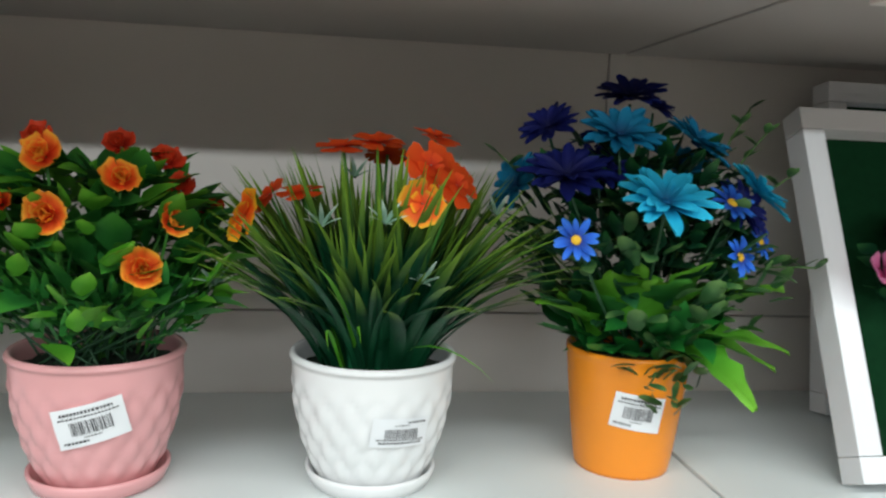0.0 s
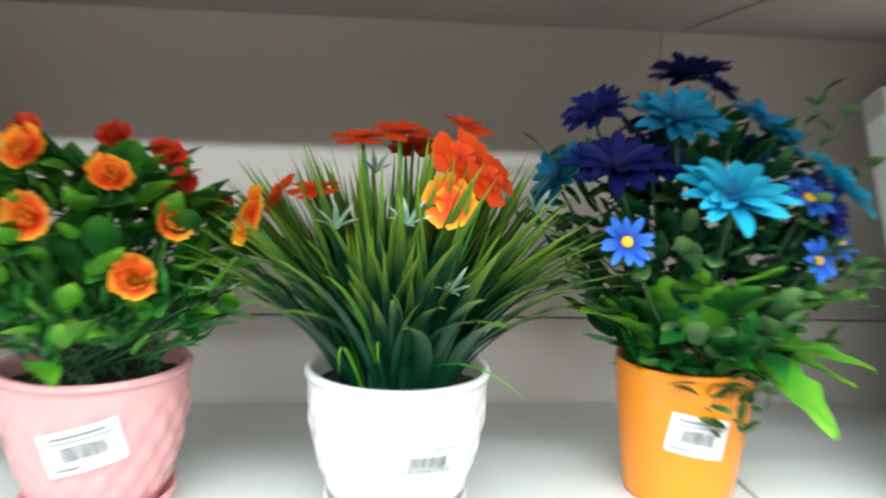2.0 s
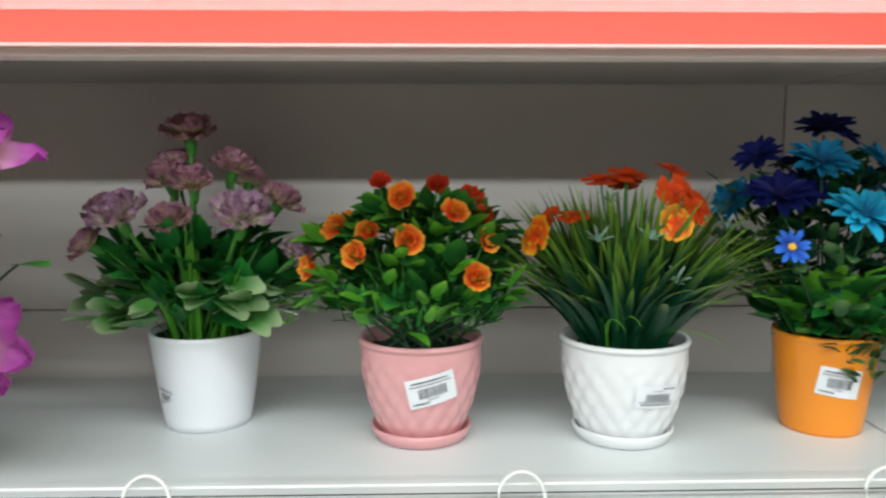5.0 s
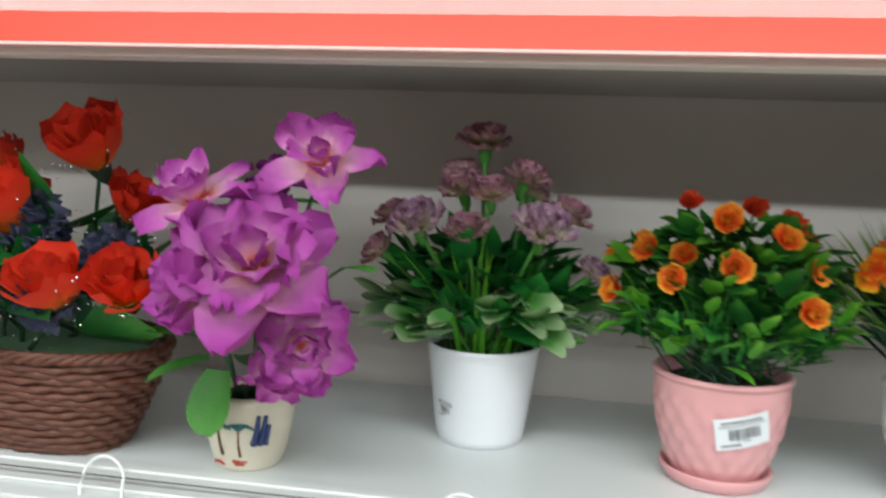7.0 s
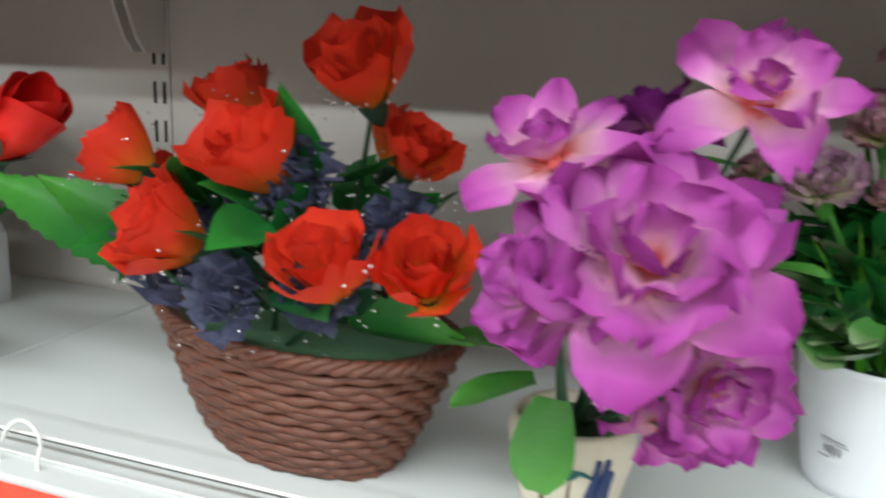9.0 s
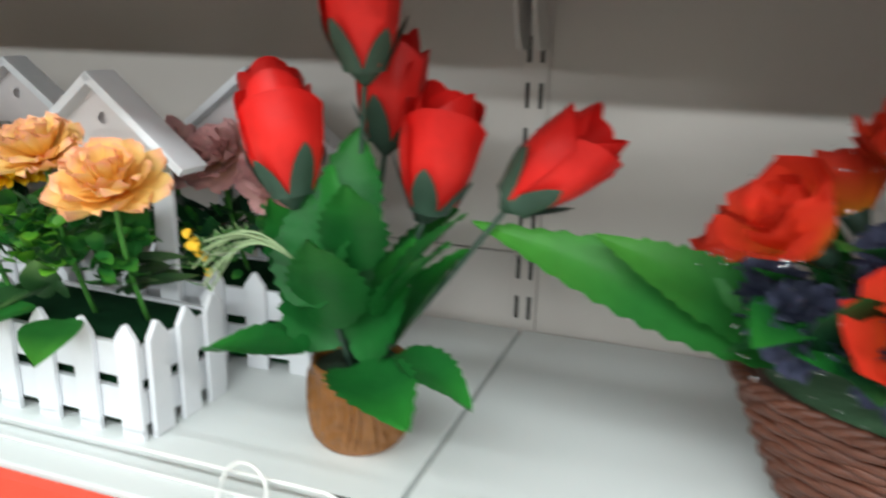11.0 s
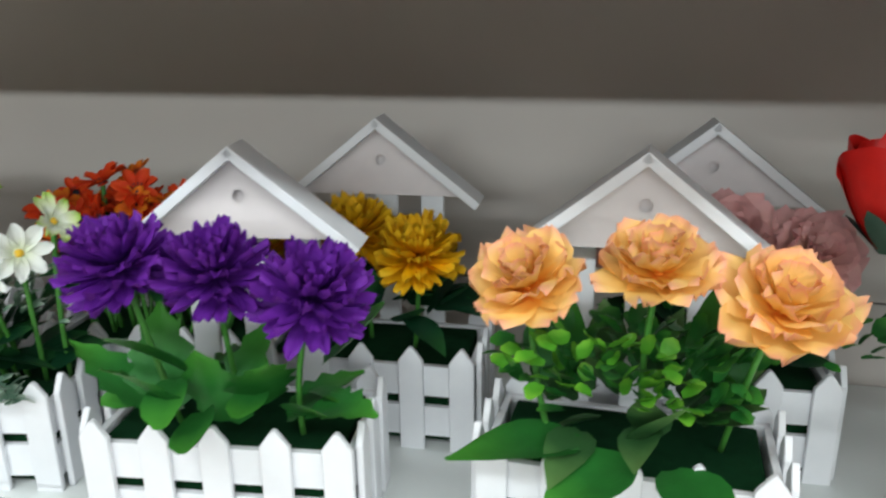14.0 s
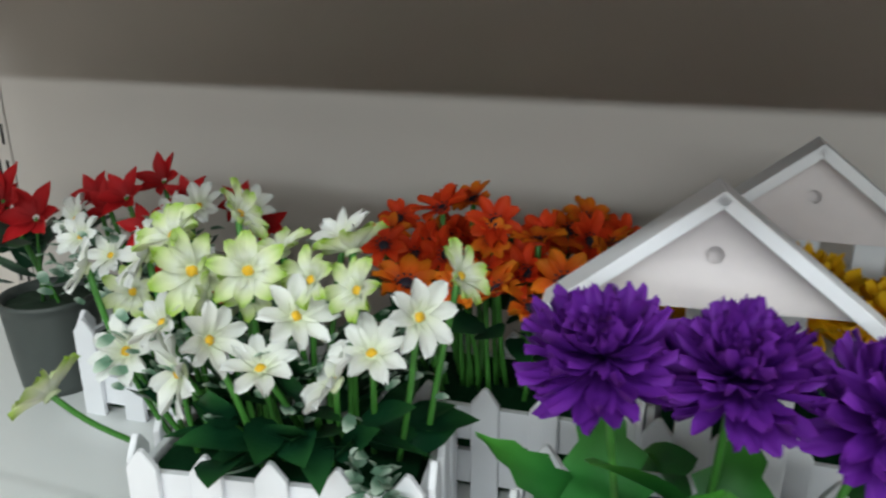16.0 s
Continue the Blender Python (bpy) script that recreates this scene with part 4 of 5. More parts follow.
for k, (x, y, z) in enumerate(((-.09, -.07, .165), (-.03, -.085, .16), (.04, -.09, .15), (.10, -.06, .16), (.02, -.045, .225), (.055, -.04, .23), (-.05, -.02, .2), (.13, -.02, .2), (-.12, -.03, .17), (0.0, 0.02, .2))):
    core, folds = bloom([(8, .036, .024, 25, .5, .1, "wide", .38, .004, 0), (6, .033, .02, 60, .3, .1, "wide", .4, .003, .004)], 80 + k, tul, "tulle", True)
    t = part("tulle", core, None, b, "crumpled dark blue tulle with silver specks", facing((x, y, z), (x * 3, -1, .4)))
    for fold in folds:
        part("tulle_fold", fold, None, t)
    dots = bmesh.new()
    for _ in range(60):
        a, e = rng.random() * 6.3, rng.uniform(0.006, 0.048)
        bmesh.ops.create_icosphere(dots, subdivisions=1, radius=rng.uniform(.0004, .0011), matrix=Matrix.Translation((e * math.cos(a), e * math.sin(a), rng.uniform(.006, .03))))
    part("glitter_drops", dots, M_GLITTER, t, "silver specks")
part("leaves", leaf_cloud(rng, 34, (0, 0, .185), (.14, .1, .07), .07, .045, "point", ns=5, inner=.3), G_ROSE, b, "broad green rose leaves")
part("low_leaves", leaf_cloud(rng, 22, (0, -.02, .15), (.13, .09, .035), .065, .045, "point", ns=5, inner=.5), G_DARK, b, "dark green leaves")
for q, r, ln, sx in (((-.10, -.05, .135), 20, .25, 118), ((-.10, -.03, .135), 30, .17, 130), ((.10, -.04, .13), 8, .10, -70)):
    lm = bmesh.new()
    blade(lm, Matrix.Translation(q) @ Matrix.Rotation(radians(sx - 8), 4, "Z") @ Matrix.Rotation(radians(r), 4, "X") @ Matrix.Rotation(radians(-48), 4, "Y"), ln, .062, -.2, .15, "jag", 26, 2, .01, rng)
    part("long_leaf", lm, G_MID, b, "long serrated green leaf")

# brown pot with red rosebuds
t = thing("rosebud_pot", pose(-1.671, -0.304, Z), "red satin rosebuds in a carved brown ceramic pot", "potted plant", "potted plants")
tm = bmesh.new()
TP = [(0.040, 0), (0.043, 0.003), (0.048, 0.02), (0.050, 0.045), (0.049, 0.07), (0.0475, 0.084), (0.0465, 0.088), (0.044, 0.086), (0.043, 0.07)]
TP = [(r * 0.87, z * 0.87) for r, z in TP]
fine = []
for (r0, z0), (r1, z1) in zip(TP, TP[1:]):
    m = max(1, int(abs(z1 - z0) / 0.0025))
    fine += [(r0 + (r1 - r0) * i / m, z0 + (z1 - z0) * i / m) for i in range(m)]
fine.append(TP[-1])


def carve(a, r, z, k):
    if z < 0.007 or z > 0.066 or r < 0.0387:
        return 0
    panel = (a * 3 / math.pi) % 1.0
    d = abs(((panel - 0.5) * 2)) + 0.0
    q = math.sin(18 * d + 130 * abs(z - 0.042)) * (1 if panel > 0.12 else 0)
    return 0.0027 * (1 if q > 0 else -1) * min(1, abs(q) * 3)


lathe(tm, fine, 120, carve)
part("pot", tm, M_BROWNPOT, t, "brown glazed pot with carved relief")
part("moss", disc(0.0375, 0.067, 0.004, 12), M_SOIL, t)


def rosebud(seed):
    """A closed bud: satin petals wrapped round one another, with an uneven rounded top."""
    rng = random.Random(seed)
    core, made = bmesh.new(), []
    dome(core, 0.012, 0.012, 12, 3, 0.0)
    for k, (turn, span, grow, tall) in enumerate(((0.3, 2.5, 1.0, 0.084), (2.4, 2.5, 1.03, 0.088), (4.5, 2.5, 1.06, 0.082), (1.2, 3.0, 0.86, 0.095), (4.2, 3.0, 0.82, 0.097), (2.9, 3.4, 0.62, 0.092))):
        bm2 = bmesh.new()
        lay = bm2.loops.layers.float_color.new("tone")
        rows, tone = [], {}
        a0 = turn + rng.uniform(-.2, .2)
        for r in range(10):
            row = []
            q = r / 9
            for c2 in range(11):
                u = c2 / 5 - 1
                top = tall * (1 - 0.20 * abs(u) ** 2.5 + 0.012 * math.sin(3 * u + seed + k))
                z = top * q
                f2 = z / 0.09
                rad = 0.0255 * grow * (math.sin(math.pi * min(1.0, 0.10 + 0.62 * f2)) ** 0.8) + 0.004 * grow
                rad += 0.0035 * max(0.0, u) ** 2 * grow + 0.004 * max(0.0, q - 0.85) * 5 * (1 if k < 3 else 0)
                rad += 0.0006 * math.sin(9 * u + 4 * q + k)
                ang2 = a0 + u * span / 2
                vt = bm2.verts.new((rad * math.cos(ang2), rad * math.sin(ang2), z))
                tone[vt] = q
                row.append(vt)
            rows.append(row)
        for ra, rb in zip(rows, rows[1:]):
            for c2 in range(10):
                face = bm2.faces.new((ra[c2], ra[c2 + 1], rb[c2 + 1], rb[c2]))
                for lp in face.loops:
                    lp[lay] = (tone[lp.vert], 0, 0, 1)
        made.append(mesh_of(bm2, "petal", P_TULIP))
    return mesh_of(core, "rosebud", M_CALYX), made


bud = [rosebud(91 + i) for i in range(3)]


def sepal_ring():
    """Five pointed sepals that hug the foot of a bud, over a small green hip."""
    bm2 = bmesh.new()
    for k in range(5):
        rows = []
        tall = 0.034 if k % 2 else 0.042
        for r in range(7):
            q = r / 6
            z = -0.003 + tall * q
            f2 = max(0.0, z) / 0.09
            rad = (0.0255 * math.sin(math.pi * (0.10 + 0.62 * f2)) ** 0.8 + 0.004) * 1.10 + 0.0018 + 0.004 * q * q
            half = 0.62 * (1 - q) ** 0.75 + 0.02
            rows.append([bm2.verts.new((rad * math.cos(1.257 * k + u * half), rad * math.sin(1.257 * k + u * half), z)) for u in (-1, -.5, 0, .5, 1)])
        for ra, rb in zip(rows, rows[1:]):
            for c2 in range(4):
                bm2.faces.new((ra[c2], ra[c2 + 1], rb[c2 + 1], rb[c2]))
    lathe(bm2, [(0.003, -0.014), (0.006, -0.011), (0.011, -0.006), (0.0145, -0.001), (0.0150, 0.002)], 16)
    return mesh_of(bm2, "sepal_ring", M_CALYX)


SEP = sepal_ring()
tz = [(-1.704, -.352, .226, 1.0, 0, (-.20, .05, 1)), (-1.762, -.262, .235, .95, 2, (-.30, .1, 1)), (-1.612, -.298, .213, 1.05, 1, (.16, -.02, 1)), (-1.540, -.310, .228, 1.0, 2, (.74, .1, .68)),
      (-1.655, -.325, .320, 1.0, 0, (-.02, -.05, 1)), (-1.664, -.264, .258, 1.0, 1, (.05, .1, 1)), (-1.628, -.25, .19, .9, 2, (.05, .1, 1))]
tlz = [(*from_world(t, (x, y, Z + z)), s, k, d) for x, y, z, s, k, d in tz]
rng = random.Random(92)
for x, y, z, s, k, d in tlz:
    f = head("rosebud", bud[k], t, "closed red satin rosebud", facing((x, y, z), d, s * 0.94, rng.random() * 6))
    part("sepal_ring", SEP, None, f, "dark green sepals")
part("stems", stems([i[:3] for i in tlz], 0.015, 0.068, rng, 0.0028), M_CALYX, t, "dark grey-green wrapped stems")
for x, y, z, a, r, ln, wd in ((-.02, -.055, .10, 195, 8, .085, .06), (.02, -.06, .095, -35, 0, .085, .065), (-.015, -.06, .14, 95, 82, .10, .055), (.035, -.03, .13, -10, 60, .09, .05), (.0, -.05, .12, -80, 70, .10, .06),
                              (.05, -.03, .10, -15, -12, .075, .05), (.0, -.03, .13, 130, 75, .09, .05), (.03, -.0, .15, 40, 55, .08, .05), (-.03, .0, .15, 180, 50, .08, .05), (.005, .04, .12, 90, 30, .08, .05), (-.01, -.055, .16, 85, 85, .09, .055), (.02, -.05, .17, -75, 78, .08, .05), (.01, -.04, .19, 100, 80, .09, .05), (.045, -.045, .15, 20, 60, .09, .05), (-.03, -.04, .15, 150, 60, .08, .05), (.025, -.04, .09, 60, 75, .11, .06), (-.02, -.03, .09, 130, 70, .10, .06), (.04, -.02, .10, 30, 65, .10, .055)):
    lm = bmesh.new()
    blade(lm, Matrix.Translation((x, y, z)) @ Matrix.Rotation(radians(a - 90), 4, "Z") @ Matrix.Rotation(radians(r), 4, "X"), ln, wd * 1.15, -.35, .12, "jag", 18, 2, .03, rng)
    part("leaf", lm, G_ROSE, t, "serrated green rose leaf")
lm = bmesh.new()
for k in range(9):
    e = (-.075 - .012 * rng.random() * k / 3, -.095 - .01 * rng.random(), .185 + .01 * rng.uniform(-1, 1.2) - .003 * k)
    pts = arc((-.02, -.07, .18), e, .012 + .002 * k, 8)
    tube(lm, pts, 0.0009, 4)
    for q in pts[3:]:
        blade(lm, Matrix.Translation(q) @ Matrix.Rotation(1.3 + rng.uniform(-.9, .9), 4, "Z"), .016, .002, .3, .1, "grass", 3, 1, 0, rng)
part("pale_sprig", lm, G_PALE, t, "pale green feathery sprig")
for k in range(7):
    ym = bmesh.new()
    dome(ym, 0.0045, 0.006, 8, 3)
    part("yellow_bud", ym, M_YELLOWDOT, t, "tiny yellow bud", facing((-.08 - .014 * rng.random(), -.10 + .02 * rng.random(), .178 + .02 * rng.uniform(-1, 1)), (-1, -.4, .3)))


# ---- picket fence planters ----
def picket(bmx, w, h, th):
    """A flat stake with a slightly worn point."""
    prof = [(-w / 2, 0), (w / 2, 0), (w / 2, h - w * .62), (w * .10, h - w * .06), (0, h), (-w * .10, h - w * .06), (-w / 2, h - w * .62)]
    f = [bmx.verts.new((x, -th / 2, z)) for x, z in prof]
    g = [bmx.verts.new((x, th / 2, z)) for x, z in prof]
    bmx.faces.new(f), bmx.faces.new(list(reversed(g)))
    n = len(prof)
    for i in range(n):
        bmx.faces.new((f[(i + 1) % n], f[i], g[i], g[(i + 1) % n]))
    bmesh.ops.bevel(bmx, geom=list(bmx.edges), offset=0.0007, segments=1, affect="EDGES")
    return bmx


PK_W, PK_H, PK_T = 0.0235, 0.106, 0.0055
PICKET = mesh_of(picket(bmesh.new(), PK_W, PK_H, PK_T), "picket", M_PICKET, False)
TALL = mesh_of(picket(bmesh.new(), PK_W, 0.243, PK_T), "tall_picket", M_PICKET, False)
PW, PD = 0.216, 0.118      # planter width and depth


def planter(x, y, yaw, roof, label):
    """x, y: middle of the front; the front looks along -y turned by yaw."""
    q = thing("picket_planter", pose(x, y, Z, 0, 0, yaw), label, "planter", "picket fence planters")
    n = 5
    for k in range(n):
        px = -PW / 2 + PK_W / 2 + k * (PW - PK_W) / (n - 1)
        part("picket", PICKET, None, q, "", Matrix.Translation((px, PK_T / 2, 0)))
        part("picket", TALL if roof and 0 < k < 4 else PICKET, None, q, "", Matrix.Translation((px, PD - PK_T / 2, 0)))
    for k in range(3):
        py = 0.022 + k * (PD - 0.044) / 2
        for sx in (-1, 1):
            part("picket", PICKET, None, q, "", pose(sx * (PW / 2 + 0.003), py, 0, 0, 0, 90))
    for z in (0.012, 0.054):
        for y0 in (PK_T + 0.0004, PD - PK_T - 0.0064):
            part("rail", box(bmesh.new(), (-PW / 2 + .002, y0, z), (PW / 2 - .002, y0 + .006, z + 0.031), .0006), M_PICKET, q, smooth=False)
        for sx in (-1, 1):
            x0 = sx * (PW / 2 - 0.0042)
            part("rail", box(bmesh.new(), (x0 - .003, .013, z), (x0 + .003, PD - .013, z + 0.031), .0006), M_PICKET, q, smooth=False)
    part("liner", box(bmesh.new(), (-PW / 2 + .012, .014, .003), (PW / 2 - .012, PD - .014, .084), .003), M_TURF, q, "dark green felt-covered foam", smooth=False)
    if roof:
        gz, gh, gw = 0.226, 0.070, 0.088
        yb = PD - 0.021
        gm = bmesh.new()
        # gable board with a round hole
        tri = [(-gw, gz), (gw, gz), (0, gz + gh)]
        hole = [(0.0055 * math.cos(2 * math.pi * i / 18), gz + gh - .035 + 0.0055 * math.sin(2 * math.pi * i / 18)) for i in range(18)]
        outer = []
        for i in range(18):
            a = 2 * math.pi * i / 18
            d = (math.cos(a), math.sin(a))
            c0 = (0, gz + gh - .035)
            best = 1e9
            for (ax, az), (bx, bz) in zip(tri, tri[1:] + tri[:1]):
                ex, ez = bx - ax, bz - az
                den = d[0] * ez - d[1] * ex
                if abs(den) > 1e-9:
                    s = ((ax - c0[0]) * ez - (az - c0[1]) * ex) / den
                    if s > 0:
                        best = min(best, s)
            outer.append((c0[0] + d[0] * best, c0[1] + d[1] * best))
        for yy in (yb, yb + 0.006):
            h1 = [gm.verts.new((px, yy, pz)) for px, pz in hole]
            o1 = [gm.verts.new((px, yy, pz)) for px, pz in outer]
            cs = [gm.verts.new((px, yy, pz)) for px, pz in tri]
            for i in range(18):
                j = (i + 1) % 18
                gm.faces.new((h1[i], h1[j], o1[j], o1[i]))
            for cv, (cx, cz) in zip(cs, tri):
                ai = math.atan2(cz - (gz + gh - .035), cx) % (2 * math.pi)
                i = int(ai / (2 * math.pi) * 18) % 18
                try:
                    gm.faces.new((o1[i], o1[(i + 1) % 18], cv))
                except ValueError:
                    pass
        bmesh.ops.recalc_face_normals(gm, faces=gm.faces)
        part("gable", gm, M_GABLE, q, "white gable board with a round hole", smooth=False)
        part("hole_back", box(bmesh.new(), (-.008, yb + .0065, gz + gh - .044), (.008, yb + .008, gz + gh - .026)), M_GABLE, q, smooth=False)
        sl = math.atan2(gh, gw)
        for sx in (-1, 1):
            rm = box(bmesh.new(), (-0.006, -0.0165, -0.001), (0.124, 0.018, 0.0075), .0008)
            part("roof_board", rm, M_PICKET, q, "white sloping roof board",
                 Matrix.Translation((0, yb, gz + gh - .001)) @ Matrix.Scale(sx, 4, (1, 0, 0)) @ Matrix.Rotation(sl, 4, "Y"), smooth=False)
    return q


def plant_in(q, items, meshes, seed, leaf_mat, centre=None, nleaf=30, leaf=(.06, .03), shape="point", bigs=(), stem_mat=None, name="flower", lab="", zc=.125):
    rng = random.Random(seed)
    heads(q, items, meshes, None, name, 0.9, seed, centre, label=lab)
    sm = []
    for i in items:
        sm.append(bmesh.new())
        tube(sm[-1], arc((i[0] * .75, PD / 2 - .01 + rng.uniform(-.02, .02), .08), i[:3], .006, 7, (rng.uniform(-1, 1), -.5, 0)), 0.0024, 6)
    part("stems", sm, stem_mat or M_STEM, q)
    if nleaf:
        part("leaves", leaf_cloud(rng, nleaf, (0, PD / 2 - .015, zc), (PW * .42, .04, .035), leaf[0], leaf[1], shape, ns=5, inner=.1), leaf_mat, q)
    for x, y, z, a, r, ln, wd in bigs:
        lm = bmesh.new()
        blade(lm, Matrix.Translation((x, y, z)) @ Matrix.Rotation(radians(a - 90), 4, "Z") @ Matrix.Rotation(radians(r), 4, "X"), ln, wd, -.4, .1, "lobed" if shape == "petal" else "point", 9 if shape == "petal" else 7, 2, .02, rng)
        part("large_leaf", lm, G_MID, q, "broad green leaf")


PEONY = [(9, .050, .042, 0, .45, .1, "petal", .14, .004, 0), (8, .045, .038, 22, .4, .12, "petal", .14, .004, .003), (8, .039, .032, 44, .3, .15, "wide", .14, .004, .006), (7, .034, .027, 64, .2, .2, "wide", .14, .003, .008), (5, .02, .018, 78, .1, .2, "wide", .14, .002, .01)]
MUM = [(20, .038, .0115, -28, .5, .25, "petal", .12, .004, 0), (20, .040, .0115, -8, .55, .25, "petal", .12, .004, .004), (19, .038, .011, 12, .55, .25, "petal", .13, .003, .008), (17, .035, .0105, 32, .5, .25, "petal", .13, .003, .011), (14, .030, .010, 52, .4, .25, "petal", .13, .002, .013), (10, .023, .009, 70, .2, .25, "petal", .13, .002, .014), (6, .016, .008, 82, .1, .25, "petal", .13, .001, .014)]
COS = [(8, .029, .0145, 24, -.15, .28, "petal", .13, .003, 0)]
peony = [bloom(PEONY, 100 + i, P_PEONY, split=True) for i in range(3)]
ppink = [bloom(PEONY, 110 + i, P_PINKP, split=True) for i in range(2)]
mum = [bloom(MUM, 120 + i, P_MUM, split=True) for i in range(3)]
ymum = [bloom(MUM, 125 + i, P_YELLOW, split=True) for i in range(2)]
cosm = [bloom(COS, 130, P_WHITE, split=True), bloom(COS, 131, P_WHITE, split=True), bloom(COS, 132, P_LIME, split=True), bloom(COS, 133, P_LIME, split=True)]
oda = [bloom(COS, 140, P_ODAISY, split=True), bloom(COS, 141, P_OREDD, split=True), bloom(COS, 142, P_OREDD, split=True)]
crim = [bloom([(6, .030, .017, 28, .1, .2, "point", .04, .003, 0)], 150 + i, P_CRIM) for i in range(2)]
cm = bmesh.new()
dome(cm, 0.0045, 0.0045, 12, 4, 0.001, 0.0006)
CENTRE = mesh_of(cm, "flower_centre", M_YELLOWDOT)
cm = bmesh.new()
dome(cm, 0.0068, 0.004, 12, 4, 0.001, 0.0006)
for k in range(10):
    bmesh.ops.create_icosphere(cm, subdivisions=1, radius=.0013, matrix=Matrix.Translation((.0085 * math.cos(k * .63), .0085 * math.sin(k * .63), .004)))
DARKC = mesh_of(cm, "flower_centre", M_BLACKDOT)

q = planter(-1.946, -0.380, -2, True, "white picket planter with gable roof and peach peonies")
plant_in(q, [(-.072, .010, .220, .84, 0, (-.25, -.5, .9)), (.012, .018, .234, .82, 1, (0, -.42, .95)), (.088, .012, .217, .90, 2, (.2, -.52, .9))], peony, 200, G_OLIVE, nleaf=26,
         bigs=((-.03, .01, .105, 200, 10, .10, .055), (.03, .0, .10, -60, 5, .075, .05), (.0, -.0, .105, -130, 0, .08, .055), (.06, .04, .14, 100, 70, .08, .05), (-.06, .04, .14, 80, 70, .07, .05)), name="peony", lab="ruffled peach artificial peony")
rng = random.Random(201)
part("clover_sprigs", leaf_cloud(rng, 150, (.0, .035, .155), (.10, .035, .04), .017, .0145, "petal", ns=3, inner=.3), G_MID, q, "small round green leaves")
part("clover_light", leaf_cloud(rng, 50, (-.02, .0, .165), (.07, .02, .03), .015, .013, "petal", ns=3, inner=.3), G_BRIGHT, q, "small light green leaves")

q = planter(-2.250, -0.408, 7, True, "white picket planter with gable roof and violet chrysanthemums")
plant_in(q, [(-.060, .014, .222, 1.02, 0, (-.15, -.3, 1)), (.008, .020, .216, 1.0, 1, (0, -.3, 1)), (.080, .016, .203, 1.06, 2, (.25, -.4, .9))], mum, 210, G_MID, nleaf=10,
         bigs=((-.05, .03, .10, 110, 75, .09, .06), (-.06, .02, .11, 160, 40, .09, .045), (.0, .02, .10, -85, 75, .09, .05), (.01, .02, .10, 70, 65, .085, .055), (.05, .03, .10, 20, 40, .07, .055), (.075, .01, .12, -20, 20, .06, .06), (-.03, .0, .12, -120, 60, .07, .06), (.03, .03, .11, -60, 60, .08, .06)), name="chrysanthemum", lab="violet artificial chrysanthemum", shape="petal")

q = planter(-2.532, -0.394, 11, False, "white picket planter of white and lime daisies")
wl = []
turn = random.Random(219)
for x, y, z, s, k in ((-2.58, -.39, .247, 1.1, 2), (-2.537, -.39, .252, 1, 3), (-2.478, -.36, .262, 1, 2), (-2.473, -.40, .189, 1.05, 0), (-2.582, -.41, .182, 1.1, 1), (-2.69, -.42, .150, 1.15, 2), (-2.43, -.37, .228, 1, 0),
                      (-2.634, -.37, .245, 1, 1), (-2.645, -.39, .178, 1, 0), (-2.61, -.35, .225, .9, 0), (-2.52, -.41, .195, .95, 0), (-2.47, -.37, .24, .9, 3), (-2.56, -.36, .22, 1, 2), (-2.60, -.38, .265, .95, 2), (-2.66, -.36, .21, .9, 3),
                      (-2.50, -.33, .26, .9, 1), (-2.55, -.42, .215, .9, 1), (-2.41, -.35, .25, .85, 2), (-2.57, -.35, .275, .9, 3), (-2.62, -.36, .255, .9, 2), (-2.545, -.38, .235, .9, 2), (-2.505, -.39, .225, .95, 1), (-2.60, -.40, .21, .95, 0),
                      (-2.53, -.36, .255, .9, 3), (-2.455, -.385, .205, .95, 1), (-2.565, -.395, .235, .85, 2), (-2.50, -.375, .245, .85, 3), (-2.675, -.385, .235, .85, 0)):
    pt = from_world(q, (x, y, Z + z))
    wl.append((pt.x, pt.y, pt.z - 0.008, s * 0.86, k, (pt.x * 3 + turn.uniform(-.8, .8), turn.uniform(-1.1, .1), turn.uniform(.15, .9))))
plant_in(q, wl, cosm, 220, G_DARK, CENTRE, 40, (.05, .026), name="daisy", lab="white and lime artificial daisy")
rng = random.Random(221)
part("pale_sprigs", leaf_cloud(rng, 240, (-.01, .04, .165), (.13, .06, .05), .012, .008, "petal", ns=3, inner=.2), G_SILVER, q, "tiny silvery green leaves")
part("dark_leaves", leaf_cloud(rng, 26, (0, .035, .11), (.1, .04, .03), .05, .032, "point", inner=.2), G_DARK, q, "dark green leaves")
part("hanging_sprig", leaf_cloud(rng, 26, (.075, -.008, .10), (.012, .006, .03), .014, .010, "petal", ns=3, inner=.1), G_SILVER, q, "hanging silvery sprig")

q = planter(-2.192, -0.240, 3, True, "white picket planter with gable roof and yellow chrysanthemums")
plant_in(q, [(-.075, .03, .192, 1, 0, (-.1, -.25, 1)), (-.01, .03, .196, 1, 1, (0, -.25, 1)), (.055, .012, .186, 1.0, 0, (.1, -.3, 1))], ymum, 230, G_DARK, None, 34, (.055, .028), name="chrysanthemum", lab="yellow artificial chrysanthemum")
q = planter(-1.878, -0.222, 3, True, "white picket planter with gable roof and dusty pink peonies")
plant_in(q, [(-.06, .03, .208, .85, 0), (.005, .022, .212, .85, 1), (.07, .022, .200, .85, 0)], ppink, 240, G_DARK, None, 34, (.055, .028), name="peony", lab="dusty pink artificial peony")
rng = random.Random(241)
part("clover_sprigs", leaf_cloud(rng, 110, (.03, .03, .13), (.12, .05, .04), .018, .014, "petal", ns=3, inner=.2), G_MID, q, "small round green leaves")

